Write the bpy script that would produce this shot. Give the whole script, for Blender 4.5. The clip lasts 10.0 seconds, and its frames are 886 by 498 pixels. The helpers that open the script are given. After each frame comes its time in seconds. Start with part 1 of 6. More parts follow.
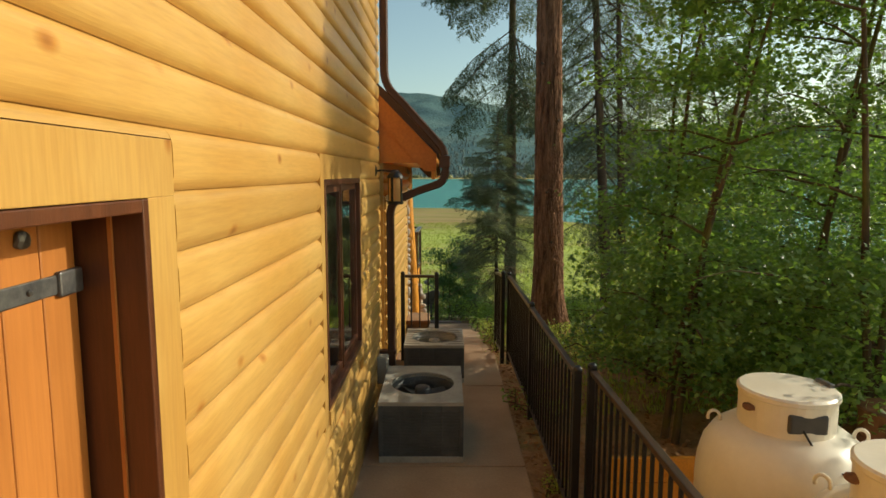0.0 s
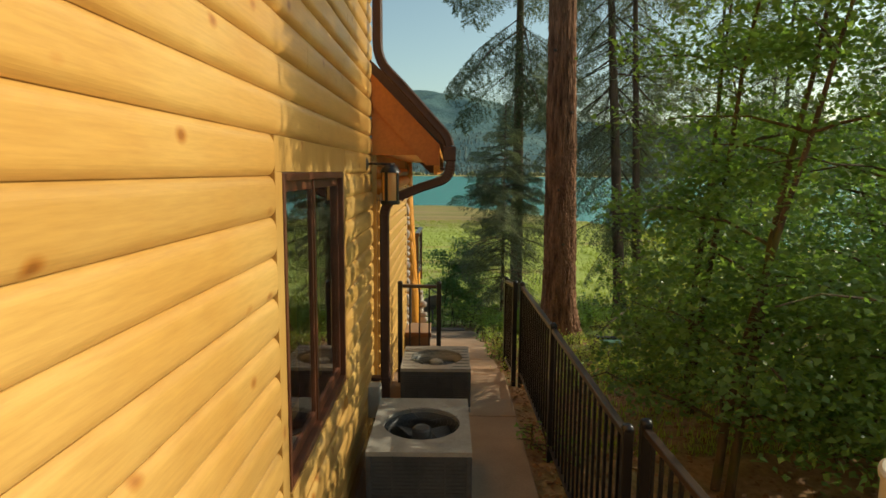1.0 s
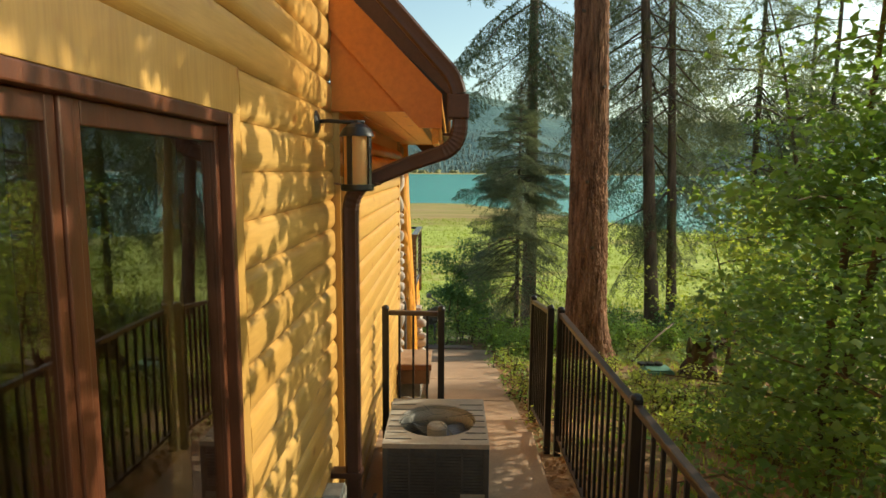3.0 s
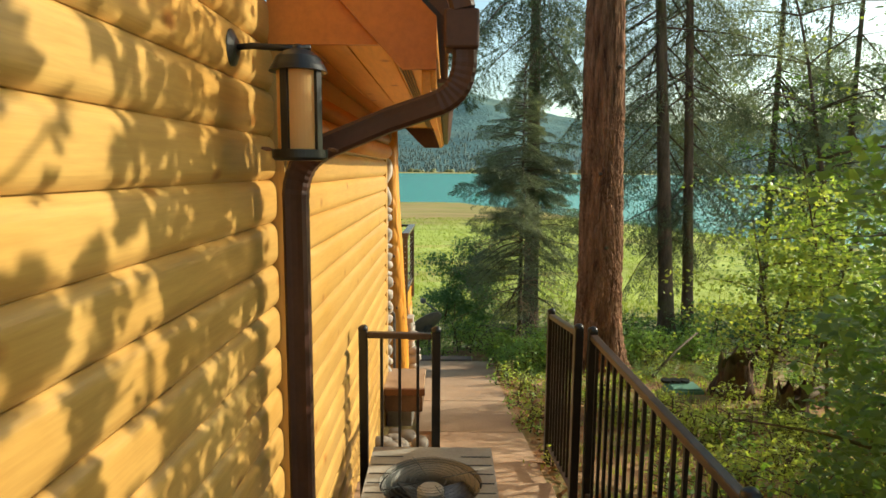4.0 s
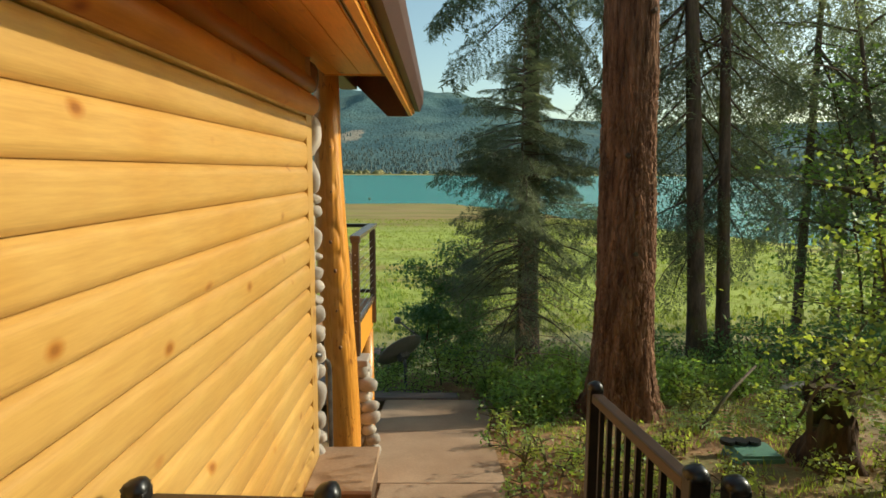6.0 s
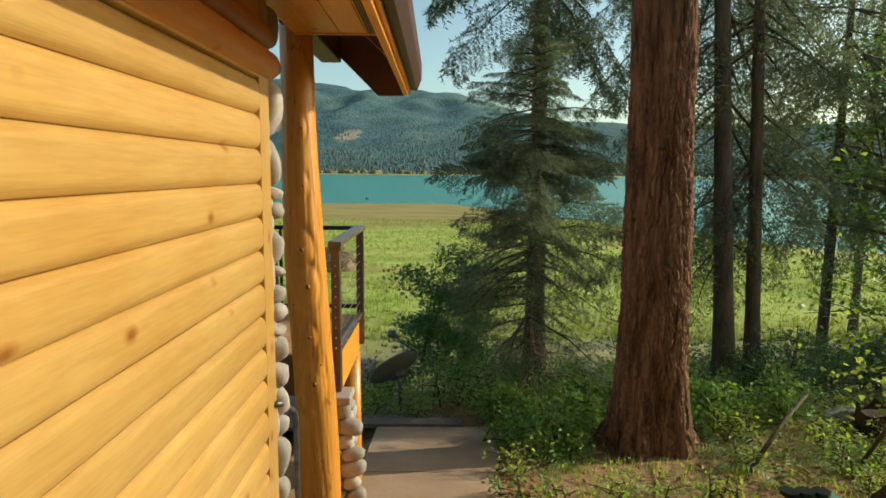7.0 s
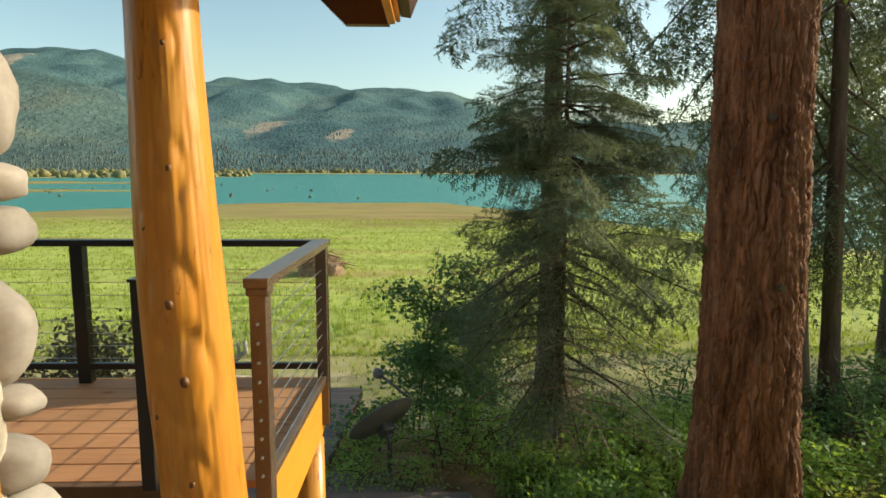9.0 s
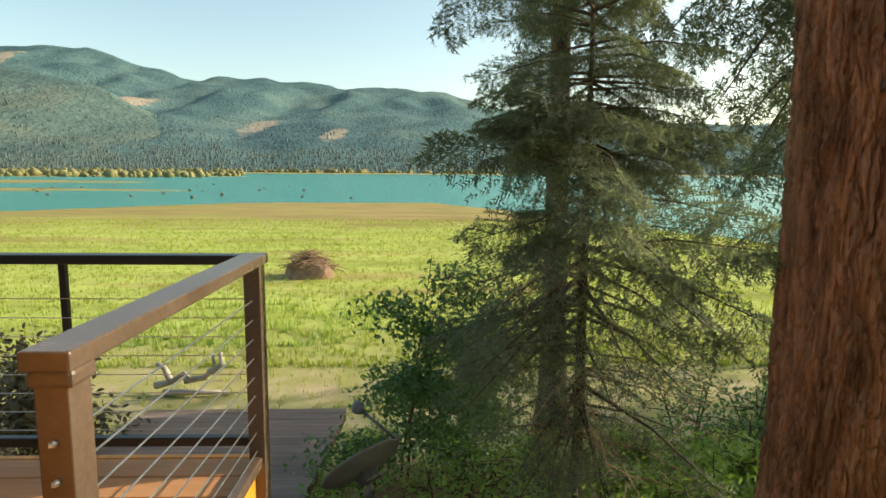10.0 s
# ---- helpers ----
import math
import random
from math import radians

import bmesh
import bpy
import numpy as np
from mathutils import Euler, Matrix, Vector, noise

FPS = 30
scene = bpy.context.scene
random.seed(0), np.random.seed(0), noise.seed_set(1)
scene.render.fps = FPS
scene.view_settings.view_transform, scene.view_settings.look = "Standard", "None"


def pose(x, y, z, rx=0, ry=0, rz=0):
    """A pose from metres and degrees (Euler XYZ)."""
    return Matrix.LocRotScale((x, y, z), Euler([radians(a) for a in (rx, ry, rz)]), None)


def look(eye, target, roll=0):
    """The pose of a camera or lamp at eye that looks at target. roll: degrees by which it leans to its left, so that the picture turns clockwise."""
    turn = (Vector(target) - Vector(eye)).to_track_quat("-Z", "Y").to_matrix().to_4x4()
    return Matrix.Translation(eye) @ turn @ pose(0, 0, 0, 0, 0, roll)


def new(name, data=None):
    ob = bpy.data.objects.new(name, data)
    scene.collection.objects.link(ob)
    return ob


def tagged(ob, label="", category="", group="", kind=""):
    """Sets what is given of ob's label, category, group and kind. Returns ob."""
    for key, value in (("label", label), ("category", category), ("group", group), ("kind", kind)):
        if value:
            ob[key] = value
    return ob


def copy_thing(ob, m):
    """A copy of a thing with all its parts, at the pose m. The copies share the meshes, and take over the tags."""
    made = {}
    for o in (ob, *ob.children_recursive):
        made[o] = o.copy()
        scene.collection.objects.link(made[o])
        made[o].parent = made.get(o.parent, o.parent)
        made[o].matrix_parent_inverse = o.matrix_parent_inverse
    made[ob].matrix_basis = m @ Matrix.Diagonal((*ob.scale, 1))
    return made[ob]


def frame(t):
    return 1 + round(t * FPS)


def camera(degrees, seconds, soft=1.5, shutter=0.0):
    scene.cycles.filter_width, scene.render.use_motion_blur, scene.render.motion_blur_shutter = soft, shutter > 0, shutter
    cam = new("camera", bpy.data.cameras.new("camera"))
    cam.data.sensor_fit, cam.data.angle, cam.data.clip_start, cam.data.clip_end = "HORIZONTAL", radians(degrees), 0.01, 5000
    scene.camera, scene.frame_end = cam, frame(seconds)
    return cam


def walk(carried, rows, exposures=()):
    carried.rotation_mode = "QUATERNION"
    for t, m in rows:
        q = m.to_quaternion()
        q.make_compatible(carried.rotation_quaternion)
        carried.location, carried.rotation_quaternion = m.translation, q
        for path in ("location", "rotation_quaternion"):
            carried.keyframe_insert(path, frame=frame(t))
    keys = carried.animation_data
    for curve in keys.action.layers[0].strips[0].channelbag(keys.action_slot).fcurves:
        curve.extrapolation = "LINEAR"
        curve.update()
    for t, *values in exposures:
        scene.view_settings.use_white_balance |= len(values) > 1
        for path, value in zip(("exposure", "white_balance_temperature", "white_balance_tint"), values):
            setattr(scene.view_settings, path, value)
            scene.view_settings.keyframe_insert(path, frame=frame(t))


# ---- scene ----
cam = camera(72.0, 10.0, 1.6)
METRES, EYE, TILT, LEAN, TURN = 8.0, 1.5, 0.0, 0.0, 4.7
PATH = [
    (0, (-0.017, 1.392, 2.257), (-0.023, 3.377, 2.013), 0.1),
    (0.5, (-0.045, 1.833, 2.254), (-0.042, 3.818, 2.006), 0.1),
    (1, (-0.038, 2.337, 2.235), (-0.05, 4.321, 1.982), 0.4),
    (1.5, (-0.057, 2.827, 2.215), (-0.071, 4.81, 1.954), 0.4),
    (2, (-0.051, 3.311, 2.168), (-0.073, 5.294, 1.913), 0.7),
    (2.5, (-0.048, 3.792, 2.124), (-0.076, 5.776, 1.867), 0.4),
    (4, (-0.064, 5.316, 1.959), (-0.074, 7.299, 1.698), 0.4),
    (4.5, (-0.008, 5.885, 1.888), (-0.008, 7.869, 1.633), 0.3),
    (5, (0.065, 6.419, 1.837), (0.07, 8.403, 1.58), 0.2),
    (5.5, (0.122, 6.92, 1.788), (0.131, 8.903, 1.533), 0.1),
    (7, (0.093, 8.318, 1.682), (0.113, 10.302, 1.428), 0.5),
    (7.5, (0.081, 8.749, 1.661), (0.104, 10.733, 1.405), 0.4),
    (8, (0.055, 9.156, 1.628), (0.083, 11.139, 1.372), 0.2),
    (8.4, (0.04, 9.489, 1.619), (0.068, 11.472, 1.359), 0.3),
    (8.5, (0.031, 9.571, 1.615), (0.064, 11.554, 1.358), 0.2),
    (9, (0.026, 10.025, 1.597), (0.07, 12.008, 1.34), 0.2),
    (9.5, (0.039, 10.475, 1.573), (0.096, 12.458, 1.317), 0.2),
    (10, (0.048, 10.994, 1.533), (0.112, 12.977, 1.277), 0.4),
]
EXPOSURES = [(0.0, 0.84, 6450, 3), (2.0, 0.84, 6450, 3), (2.5, 1.12, 6500, 4), (4.0, 1.5, 6300, 2), (5.0, 1.2, 6150, 2), (6.0, 1.0, 6150, 2), (8.0, 0.97, 6150, 2), (9.0, 1.25, 6400, 5), (10.0, 1.54, 6700, 9)]
walk(cam, [(t, look(eye, target, roll)) for t, eye, target, roll in PATH], EXPOSURES)

# ---- light ----
SUN_AZ, SUN_EL = 14.0, 25.0      # degrees from +x towards +y, and above the horizon
world = bpy.data.worlds.new("sky")
scene.world = world
world.use_nodes = True
wn = world.node_tree.nodes
sky = wn.new("ShaderNodeTexSky")
sky.sky_type, sky.sun_disc = "NISHITA", False
sky.sun_elevation, sky.sun_rotation = radians(SUN_EL), radians(90 - SUN_AZ)
sky.air_density, sky.dust_density, sky.ozone_density = 0.9, 1.7, 0.8
wn["Background"].inputs["Strength"].default_value = 0.098
haze = wn.new("ShaderNodeMix")      # the evening haze takes some of the blue out of the sky
haze.data_type, haze.blend_type = "RGBA", "MULTIPLY"
haze.inputs[0].default_value, haze.inputs[7].default_value = 1.0, (1.0, 1.0, 0.83, 1)
world.node_tree.links.new(sky.outputs[0], haze.inputs[6])
world.node_tree.links.new(haze.outputs[2], wn["Background"].inputs["Color"])
sun_data = bpy.data.lights.new("sun", "SUN")
sun_data.energy, sun_data.angle, sun_data.color = 2.15, radians(0.36), (1.0, 0.90, 0.74)
sun = new("sun", sun_data)
sun_way = Vector((math.cos(radians(SUN_EL)) * math.cos(radians(SUN_AZ)), math.cos(radians(SUN_EL)) * math.sin(radians(SUN_AZ)), math.sin(radians(SUN_EL))))
sun.matrix_world = look(sun_way * 50, (0, 0, 0))

# ---- materials ----
def material(name, rough=0.6, metal=0.0, spec=0.5):
    """A principled material; returns it with its tree, shader and a maker of nodes."""
    m = bpy.data.materials.new(name)
    m.use_nodes = True
    bsdf = m.node_tree.nodes["Principled BSDF"]
    bsdf.inputs["Roughness"].default_value, bsdf.inputs["Metallic"].default_value = rough, metal
    bsdf.inputs["Specular IOR Level"].default_value = spec
    return m, m.node_tree, bsdf


def node(tree, kind, **inputs):
    n = tree.nodes.new(kind)
    for key, value in inputs.items():
        n.inputs[key.replace("_", " ")].default_value = value
    return n


def coords(tree, scale=(1, 1, 1), world_space=True):
    """World (or object) coordinates, stretched."""
    if world_space:
        src = tree.nodes.new("ShaderNodeNewGeometry").outputs["Position"]
    else:
        src = tree.nodes.new("ShaderNodeTexCoord").outputs["Object"]
    mp = tree.nodes.new("ShaderNodeMapping")
    mp.inputs["Scale"].default_value = scale
    tree.links.new(src, mp.inputs["Vector"])
    return mp.outputs[0]


def ramp(tree, fac, stops):
    r = tree.nodes.new("ShaderNodeValToRGB")
    el = r.color_ramp.elements
    el[0].position, el[0].color = stops[0][0], (*stops[0][1], 1)
    el[1].position, el[1].color = stops[-1][0], (*stops[-1][1], 1)
    for p, c in stops[1:-1]:
        e = el.new(p)
        e.color = (*c, 1)
    tree.links.new(fac, r.inputs[0])
    return r.outputs[0]


def mix(tree, fac, a, b, mode="MIX"):
    n = tree.nodes.new("ShaderNodeMix")
    n.data_type, n.blend_type = "RGBA", mode
    for value, slot in ((fac, 0), (a, 6), (b, 7)):
        if isinstance(value, (int, float)):
            n.inputs[slot].default_value = value
        elif isinstance(value, tuple):
            n.inputs[slot].default_value = (*value, 1)
        else:
            tree.links.new(value, n.inputs[slot])
    return n.outputs[2]


def bump(tree, bsdf, height, strength=0.3, distance=0.01):
    b = tree.nodes.new("ShaderNodeBump")
    b.inputs["Strength"].default_value, b.inputs["Distance"].default_value = strength, distance
    tree.links.new(height, b.inputs["Height"])
    tree.links.new(b.outputs[0], bsdf.inputs["Normal"])


def tex_noise(tree, vec, scale, detail=4.0, rough=0.55):
    n = node(tree, "ShaderNodeTexNoise", Scale=scale, Detail=detail, Roughness=rough)
    tree.links.new(vec, n.inputs["Vector"])
    return n.outputs["Fac"]


def mottled(name, dark, light, scale=6.0, stretch=(1, 1, 1), rough=0.6, metal=0.0, bump_s=0.2, bump_d=0.004, fine=40.0, vary=0.0, world_space=True, spec=0.5, grain_mix=0.7):
    """Two scales of noise between two colours, with fine relief and, if asked, a shade that varies from piece to piece."""
    m, t, b = material(name, rough, metal, spec)
    v = coords(t, stretch, world_space)
    big, small = tex_noise(t, v, scale), tex_noise(t, v, fine, 5.0, 0.65)
    c = ramp(t, big, ((0.3, dark), (0.7, light)))
    grain = ramp(t, small, ((0.25, (0.72,) * 3), (0.75, (1.15,) * 3)))
    c = mix(t, grain_mix, c, grain, "MULTIPLY")
    if vary:
        info = t.nodes.new("ShaderNodeObjectInfo").outputs["Random"]
        c = mix(t, 1.0, c, ramp(t, info, ((0.0, (1 - vary,) * 3), (1.0, (1 + vary * 0.6,) * 3))), "MULTIPLY")
    t.links.new(c, b.inputs["Base Color"])
    bump(t, b, small, bump_s, bump_d)
    return m


def stained_pine(name, dark, light, stretch, vary=0.10, rough=0.42):
    """Oiled pine: long grain, knots and a shade of its own on each log."""
    m, t, b = material(name, rough)
    v = coords(t, stretch)
    w = coords(t, (1, 1, 1))
    grain = tex_noise(t, v, 9.0, 5.0, 0.6)
    broad = tex_noise(t, w, 1.7, 3.0)
    c = ramp(t, broad, ((0.3, dark), (0.72, light)))
    c = mix(t, 0.55, c, ramp(t, grain, ((0.25, (0.70, 0.62, 0.52)), (0.6, (1.0, 1.0, 1.0)), (0.8, (1.12, 1.1, 1.05)))), "MULTIPLY")
    kv = coords(t, tuple(1.35 if s > 1 else 0.9 for s in stretch))
    vor = node(t, "ShaderNodeTexVoronoi", Scale=4.2)
    t.links.new(kv, vor.inputs["Vector"])
    spot = ramp(t, vor.outputs["Distance"], ((0.04, (0.42, 0.19, 0.06)), (0.075, (0.70, 0.46, 0.25)), (0.15, (1.0, 1.0, 1.0))))
    c = mix(t, 0.8, c, spot, "MULTIPLY")
    info = t.nodes.new("ShaderNodeObjectInfo").outputs["Random"]
    c = mix(t, 1.0, c, ramp(t, info, ((0.0, (1 - vary,) * 3), (1.0, (1 + vary * 0.5,) * 3))), "MULTIPLY")
    t.links.new(c, b.inputs["Base Color"])
    bump(t, b, grain, 0.12, 0.003)
    return m


def leafy(name, dark, light, rough=0.5, through_light=0.35, tint=(1.25, 1.15, 0.35)):
    """Leaves: each its own shade, part of the light passing through."""
    m, t, b = material(name, rough, 0.0, 0.35)
    isl = t.nodes.new("ShaderNodeNewGeometry").outputs["Random Per Island"]
    v = coords(t)
    patch = tex_noise(t, v, 0.9, 2.0)
    c = mix(t, 0.5, ramp(t, isl, ((0.0, dark), (1.0, light))), ramp(t, patch, ((0.3, dark), (0.7, light))))
    t.links.new(c, b.inputs["Base Color"])
    tr = t.nodes.new("ShaderNodeBsdfTranslucent")
    t.links.new(mix(t, 1.0, c, tint, "MULTIPLY"), tr.inputs["Color"])
    ms = t.nodes.new("ShaderNodeMixShader")
    ms.inputs[0].default_value = through_light
    t.links.new(b.outputs[0], ms.inputs[1])
    t.links.new(tr.outputs[0], ms.inputs[2])
    t.links.new(ms.outputs[0], t.nodes["Material Output"].inputs["Surface"])
    return m


def barky(name, dark, light, scale=9.0, moss=0.0, along=0.22):
    m, t, b = material(name, 0.9, 0.0, 0.2)
    v = coords(t, (1, 1, along))
    n1, n2 = tex_noise(t, v, scale, 5.0, 0.65), tex_noise(t, v, scale * 5, 4.0, 0.7)
    c = ramp(t, n1, ((0.32, dark), (0.68, light)))
    c = mix(t, 0.6, c, ramp(t, n2, ((0.3, (0.6,) * 3), (0.7, (1.2,) * 3))), "MULTIPLY")
    if moss:
        c = mix(t, ramp(t, tex_noise(t, coords(t), 2.2, 4.0), ((0.5, (0, 0, 0)), (0.62, (moss,) * 3))), c, (0.12, 0.13, 0.03))
    t.links.new(c, b.inputs["Base Color"])
    bump(t, b, n1, 0.8, 0.03)
    return m


def peeled_log():
    """Varnished log: pale sapwood, streaks of orange inner bark left on, fine checks along the grain."""
    m, t, b = material("varnished_peeled_log", 0.30)
    streak = tex_noise(t, coords(t, (7, 7, 0.45)), 2.6, 6.0, 0.62)
    broad = tex_noise(t, coords(t, (1, 1, 0.5)), 5.0, 3.0)
    c = ramp(t, streak, ((0.30, (0.50, 0.155, 0.012)), (0.48, (0.62, 0.25, 0.026)), (0.68, (0.70, 0.345, 0.062))))
    c = mix(t, 0.45, c, ramp(t, broad, ((0.3, (0.56, 0.185, 0.016)), (0.7, (0.72, 0.34, 0.058)))))
    check = node(t, "ShaderNodeTexNoise", Scale=3.4, Detail=2.0, Roughness=0.5, Distortion=0.6)
    t.links.new(coords(t, (9, 9, 1.1)), check.inputs["Vector"])
    line = ramp(t, check.outputs["Fac"], ((0.478, (1, 1, 1)), (0.494, (0.42, 0.26, 0.12)), (0.506, (0.42, 0.26, 0.12)), (0.522, (1, 1, 1))))
    gate = ramp(t, tex_noise(t, coords(t), 5.5, 2.0), ((0.48, (0, 0, 0)), (0.60, (1, 1, 1))))
    c = mix(t, gate, c, mix(t, 0.8, c, line, "MULTIPLY"))
    t.links.new(c, b.inputs["Base Color"])
    t.links.new(ramp(t, streak, ((0.3, (0.40,) * 3), (0.7, (0.27,) * 3))), b.inputs["Roughness"])
    bump(t, b, streak, 0.12, 0.003)
    return m


LOG_A = stained_pine("oiled_log_siding", (0.53, 0.283, 0.065), (0.61, 0.374, 0.112), (9, 0.7, 9), rough=0.31)
LOG_TRIM = stained_pine("oiled_pine_trim", (0.53, 0.283, 0.065), (0.61, 0.374, 0.112), (9, 9, 0.7), rough=0.31)
SOFFIT = stained_pine("soffit_boards", (0.78, 0.30, 0.026), (0.84, 0.37, 0.045), (9, 0.7, 9))
ORANGE = stained_pine("stained_gable_board", (0.58, 0.16, 0.015), (0.66, 0.21, 0.025), (4, 4, 4), 0.05)
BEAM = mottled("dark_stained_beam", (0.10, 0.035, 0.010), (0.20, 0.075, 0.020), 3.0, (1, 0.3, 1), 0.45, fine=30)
PLATE = stained_pine("brown_stained_log", (0.46, 0.150, 0.016), (0.58, 0.215, 0.028), (9, 0.7, 9))
KNOT = mottled("knot_wood", (0.13, 0.05, 0.015), (0.26, 0.11, 0.03), 60.0, rough=0.5, fine=200)
POST_LOG = peeled_log()
BROWN_METAL = mottled("brown_painted_gutter", (0.055, 0.019, 0.009), (0.080, 0.028, 0.014), 5.0, rough=0.5, bump_s=0.05, fine=60)
FRAME = mottled("mahogany_window_frame", (0.080, 0.025, 0.010), (0.135, 0.043, 0.016), 4.0, (6, 6, 0.6), 0.35, fine=30)
DOOR_WOOD = stained_pine("batten_door_boards", (0.42, 0.15, 0.03), (0.52, 0.20, 0.045), (9, 9, 0.5), 0.08)
IRON = mottled("grey_forged_iron", (0.10, 0.10, 0.10), (0.24, 0.23, 0.22), 20.0, rough=0.45, metal=0.8, fine=90)
BLACK_STEEL = mottled("black_painted_steel", (0.009, 0.008, 0.008), (0.018, 0.015, 0.013), 7.0, rough=0.35, bump_s=0.05, fine=80)
BRONZE_RAIL = mottled("bronze_painted_rail", (0.042, 0.025, 0.016), (0.070, 0.041, 0.025), 7.0, rough=0.38, bump_s=0.05, fine=80)
DECK_METAL = mottled("bronze_deck_rail", (0.10, 0.066, 0.044), (0.145, 0.10, 0.068), 4.0, rough=0.27, bump_s=0.05, fine=60)
STEEL = mottled("stainless_cable", (0.55, 0.55, 0.52), (0.7, 0.7, 0.68), 30.0, rough=0.3, metal=0.9)
CONCRETE = mottled("weathered_concrete", (0.34, 0.205, 0.115), (0.47, 0.31, 0.19), 1.6, rough=0.9, bump_s=0.35, bump_d=0.003, fine=55)
AC_PAINT = mottled("faded_cabinet_paint", (0.30, 0.27, 0.22), (0.42, 0.38, 0.31), 5.0, rough=0.55, fine=60)
# condenser sides and well darker than the top, their shade painted in
AC_DARK = mottled("shaded_louvre_panel", (0.055, 0.055, 0.055), (0.10, 0.098, 0.092), 6.0, rough=0.6, fine=50)
AC_WELL = mottled("shaded_fan_well", (0.03, 0.03, 0.03), (0.06, 0.055, 0.05), 6.0, rough=0.5)
TANK = mottled("ivory_tank_paint", (0.68, 0.60, 0.47), (0.78, 0.72, 0.60), 2.5, rough=0.36, bump_s=0.05, fine=30, grain_mix=0.18)
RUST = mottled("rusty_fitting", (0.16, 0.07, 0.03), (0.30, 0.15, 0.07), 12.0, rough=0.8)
STONE = mottled("river_stone", (0.30, 0.255, 0.21), (0.52, 0.44, 0.36), 4.0, rough=0.75, vary=0.25, fine=45)
# river stone darkened: the shadow beside the wall is in this colour
COBBLE = mottled("shade_toned_cobble", (0.15, 0.125, 0.10), (0.30, 0.25, 0.20), 3.0, rough=0.85, vary=0.25, fine=45)
PALE_MORTAR = mottled("pale_mortar", (0.42, 0.35, 0.26), (0.56, 0.48, 0.37), 9.0, rough=0.9, fine=70)
MORTAR = mottled("mortar", (0.20, 0.17, 0.14), (0.30, 0.26, 0.21), 8.0, rough=0.95)
DECK_WOOD = stained_pine("red_cedar_decking", (0.50, 0.23, 0.09), (0.60, 0.30, 0.125), (0.7, 9, 9), 0.12, 0.6)
GREY_WOOD = mottled("weathered_grey_planks", (0.18, 0.125, 0.10), (0.31, 0.225, 0.18), 2.5, (0.5, 5, 5), 0.85, fine=25, vary=0.2)
OLD_WOOD = mottled("old_brown_timber", (0.10, 0.05, 0.025), (0.20, 0.11, 0.055), 3.0, (1, 1, 1), 0.8, fine=25, vary=0.1)
BARK_BIG = barky("furrowed_fir_bark", (0.065, 0.029, 0.017), (0.41, 0.215, 0.122), 16.0, 0.06, 0.12)
BARK = barky("grey_brown_bark", (0.065, 0.048, 0.036), (0.18, 0.13, 0.095), 10.0, 0.35)
ROTTEN = barky("rotting_stump_wood", (0.034, 0.020, 0.013), (0.13, 0.070, 0.036), 14.0, 0.4, 0.3)
BARK_MAPLE = barky("maple_bark", (0.07, 0.050, 0.030), (0.17, 0.12, 0.07), 12.0, 0.6)
NEEDLE = leafy("conifer_needles", (0.095, 0.128, 0.088), (0.260, 0.285, 0.170), 0.55, 0.54, (1.05, 1.06, 0.72))
NEEDLE_DARK = leafy("dark_fir_needles", (0.050, 0.075, 0.050), (0.130, 0.155, 0.090), 0.55, 0.40, (1.05, 1.1, 0.6))
LEAF_MAPLE = leafy("maple_leaves", (0.105, 0.205, 0.062), (0.290, 0.420, 0.135), 0.34, 0.56, (1.10, 1.12, 0.42))
LEAF_YELLOW = leafy("young_maple_leaves", (0.26, 0.35, 0.085), (0.50, 0.55, 0.165), 0.45, 0.60, (1.2, 1.15, 0.45))
LEAF_SAPLING = leafy("sapling_leaves", (0.17, 0.28, 0.075), (0.38, 0.47, 0.150), 0.42, 0.58, (1.2, 1.15, 0.45))
LEAF_BUSH = leafy("shrub_leaves", (0.150, 0.290, 0.085), (0.380, 0.520, 0.180), 0.45, 0.58)
LEAF_DARK = leafy("rhododendron_leaves", (0.065, 0.075, 0.040), (0.17, 0.13, 0.075), 0.5, 0.3)
LEAF_HAZEL = leafy("hazel_leaves", (0.070, 0.155, 0.060), (0.210, 0.330, 0.140), 0.45, 0.48, (1.1, 1.1, 0.5))
FERN = leafy("fern_fronds", (0.15, 0.25, 0.075), (0.34, 0.43, 0.150), 0.50, 0.50, (1.15, 1.15, 0.5))
GRASS = leafy("marsh_grass", (0.25, 0.32, 0.050), (0.42, 0.46, 0.10), 0.7, 0.35, (1.1, 1.1, 0.4))
LITTER = leafy("fallen_leaves", (0.16, 0.075, 0.028), (0.36, 0.18, 0.07), 0.8, 0.1, (1, 0.8, 0.5))
DRIFT = mottled("bleached_driftwood", (0.30, 0.26, 0.20), (0.50, 0.45, 0.37), 4.0, rough=0.85, fine=30)
TWIG = mottled("dead_twigs", (0.20, 0.12, 0.07), (0.34, 0.22, 0.14), 4.0, rough=0.9, fine=30)
GREEN_PLASTIC = mottled("green_plastic", (0.10, 0.22, 0.15), (0.16, 0.30, 0.22), 3.0, rough=0.45)
GREY_HULL = mottled("grey_fibreglass", (0.15, 0.145, 0.14), (0.23, 0.22, 0.21), 3.0, rough=0.6)
ROOF = mottled("brown_roof_metal", (0.075, 0.035, 0.022), (0.11, 0.052, 0.032), 4.0, rough=0.5)
# rooms coloured near black, so their lack of light is in the paint
INSIDE = mottled("unlit_tone_interior", (0.035, 0.028, 0.022), (0.06, 0.048, 0.036), 2.0, rough=0.9)
LAMP_GLASS = leafy("seeded_amber_glass", (0.90, 0.52, 0.16), (0.95, 0.62, 0.26), 0.3, 0.5, (1.0, 0.82, 0.5))
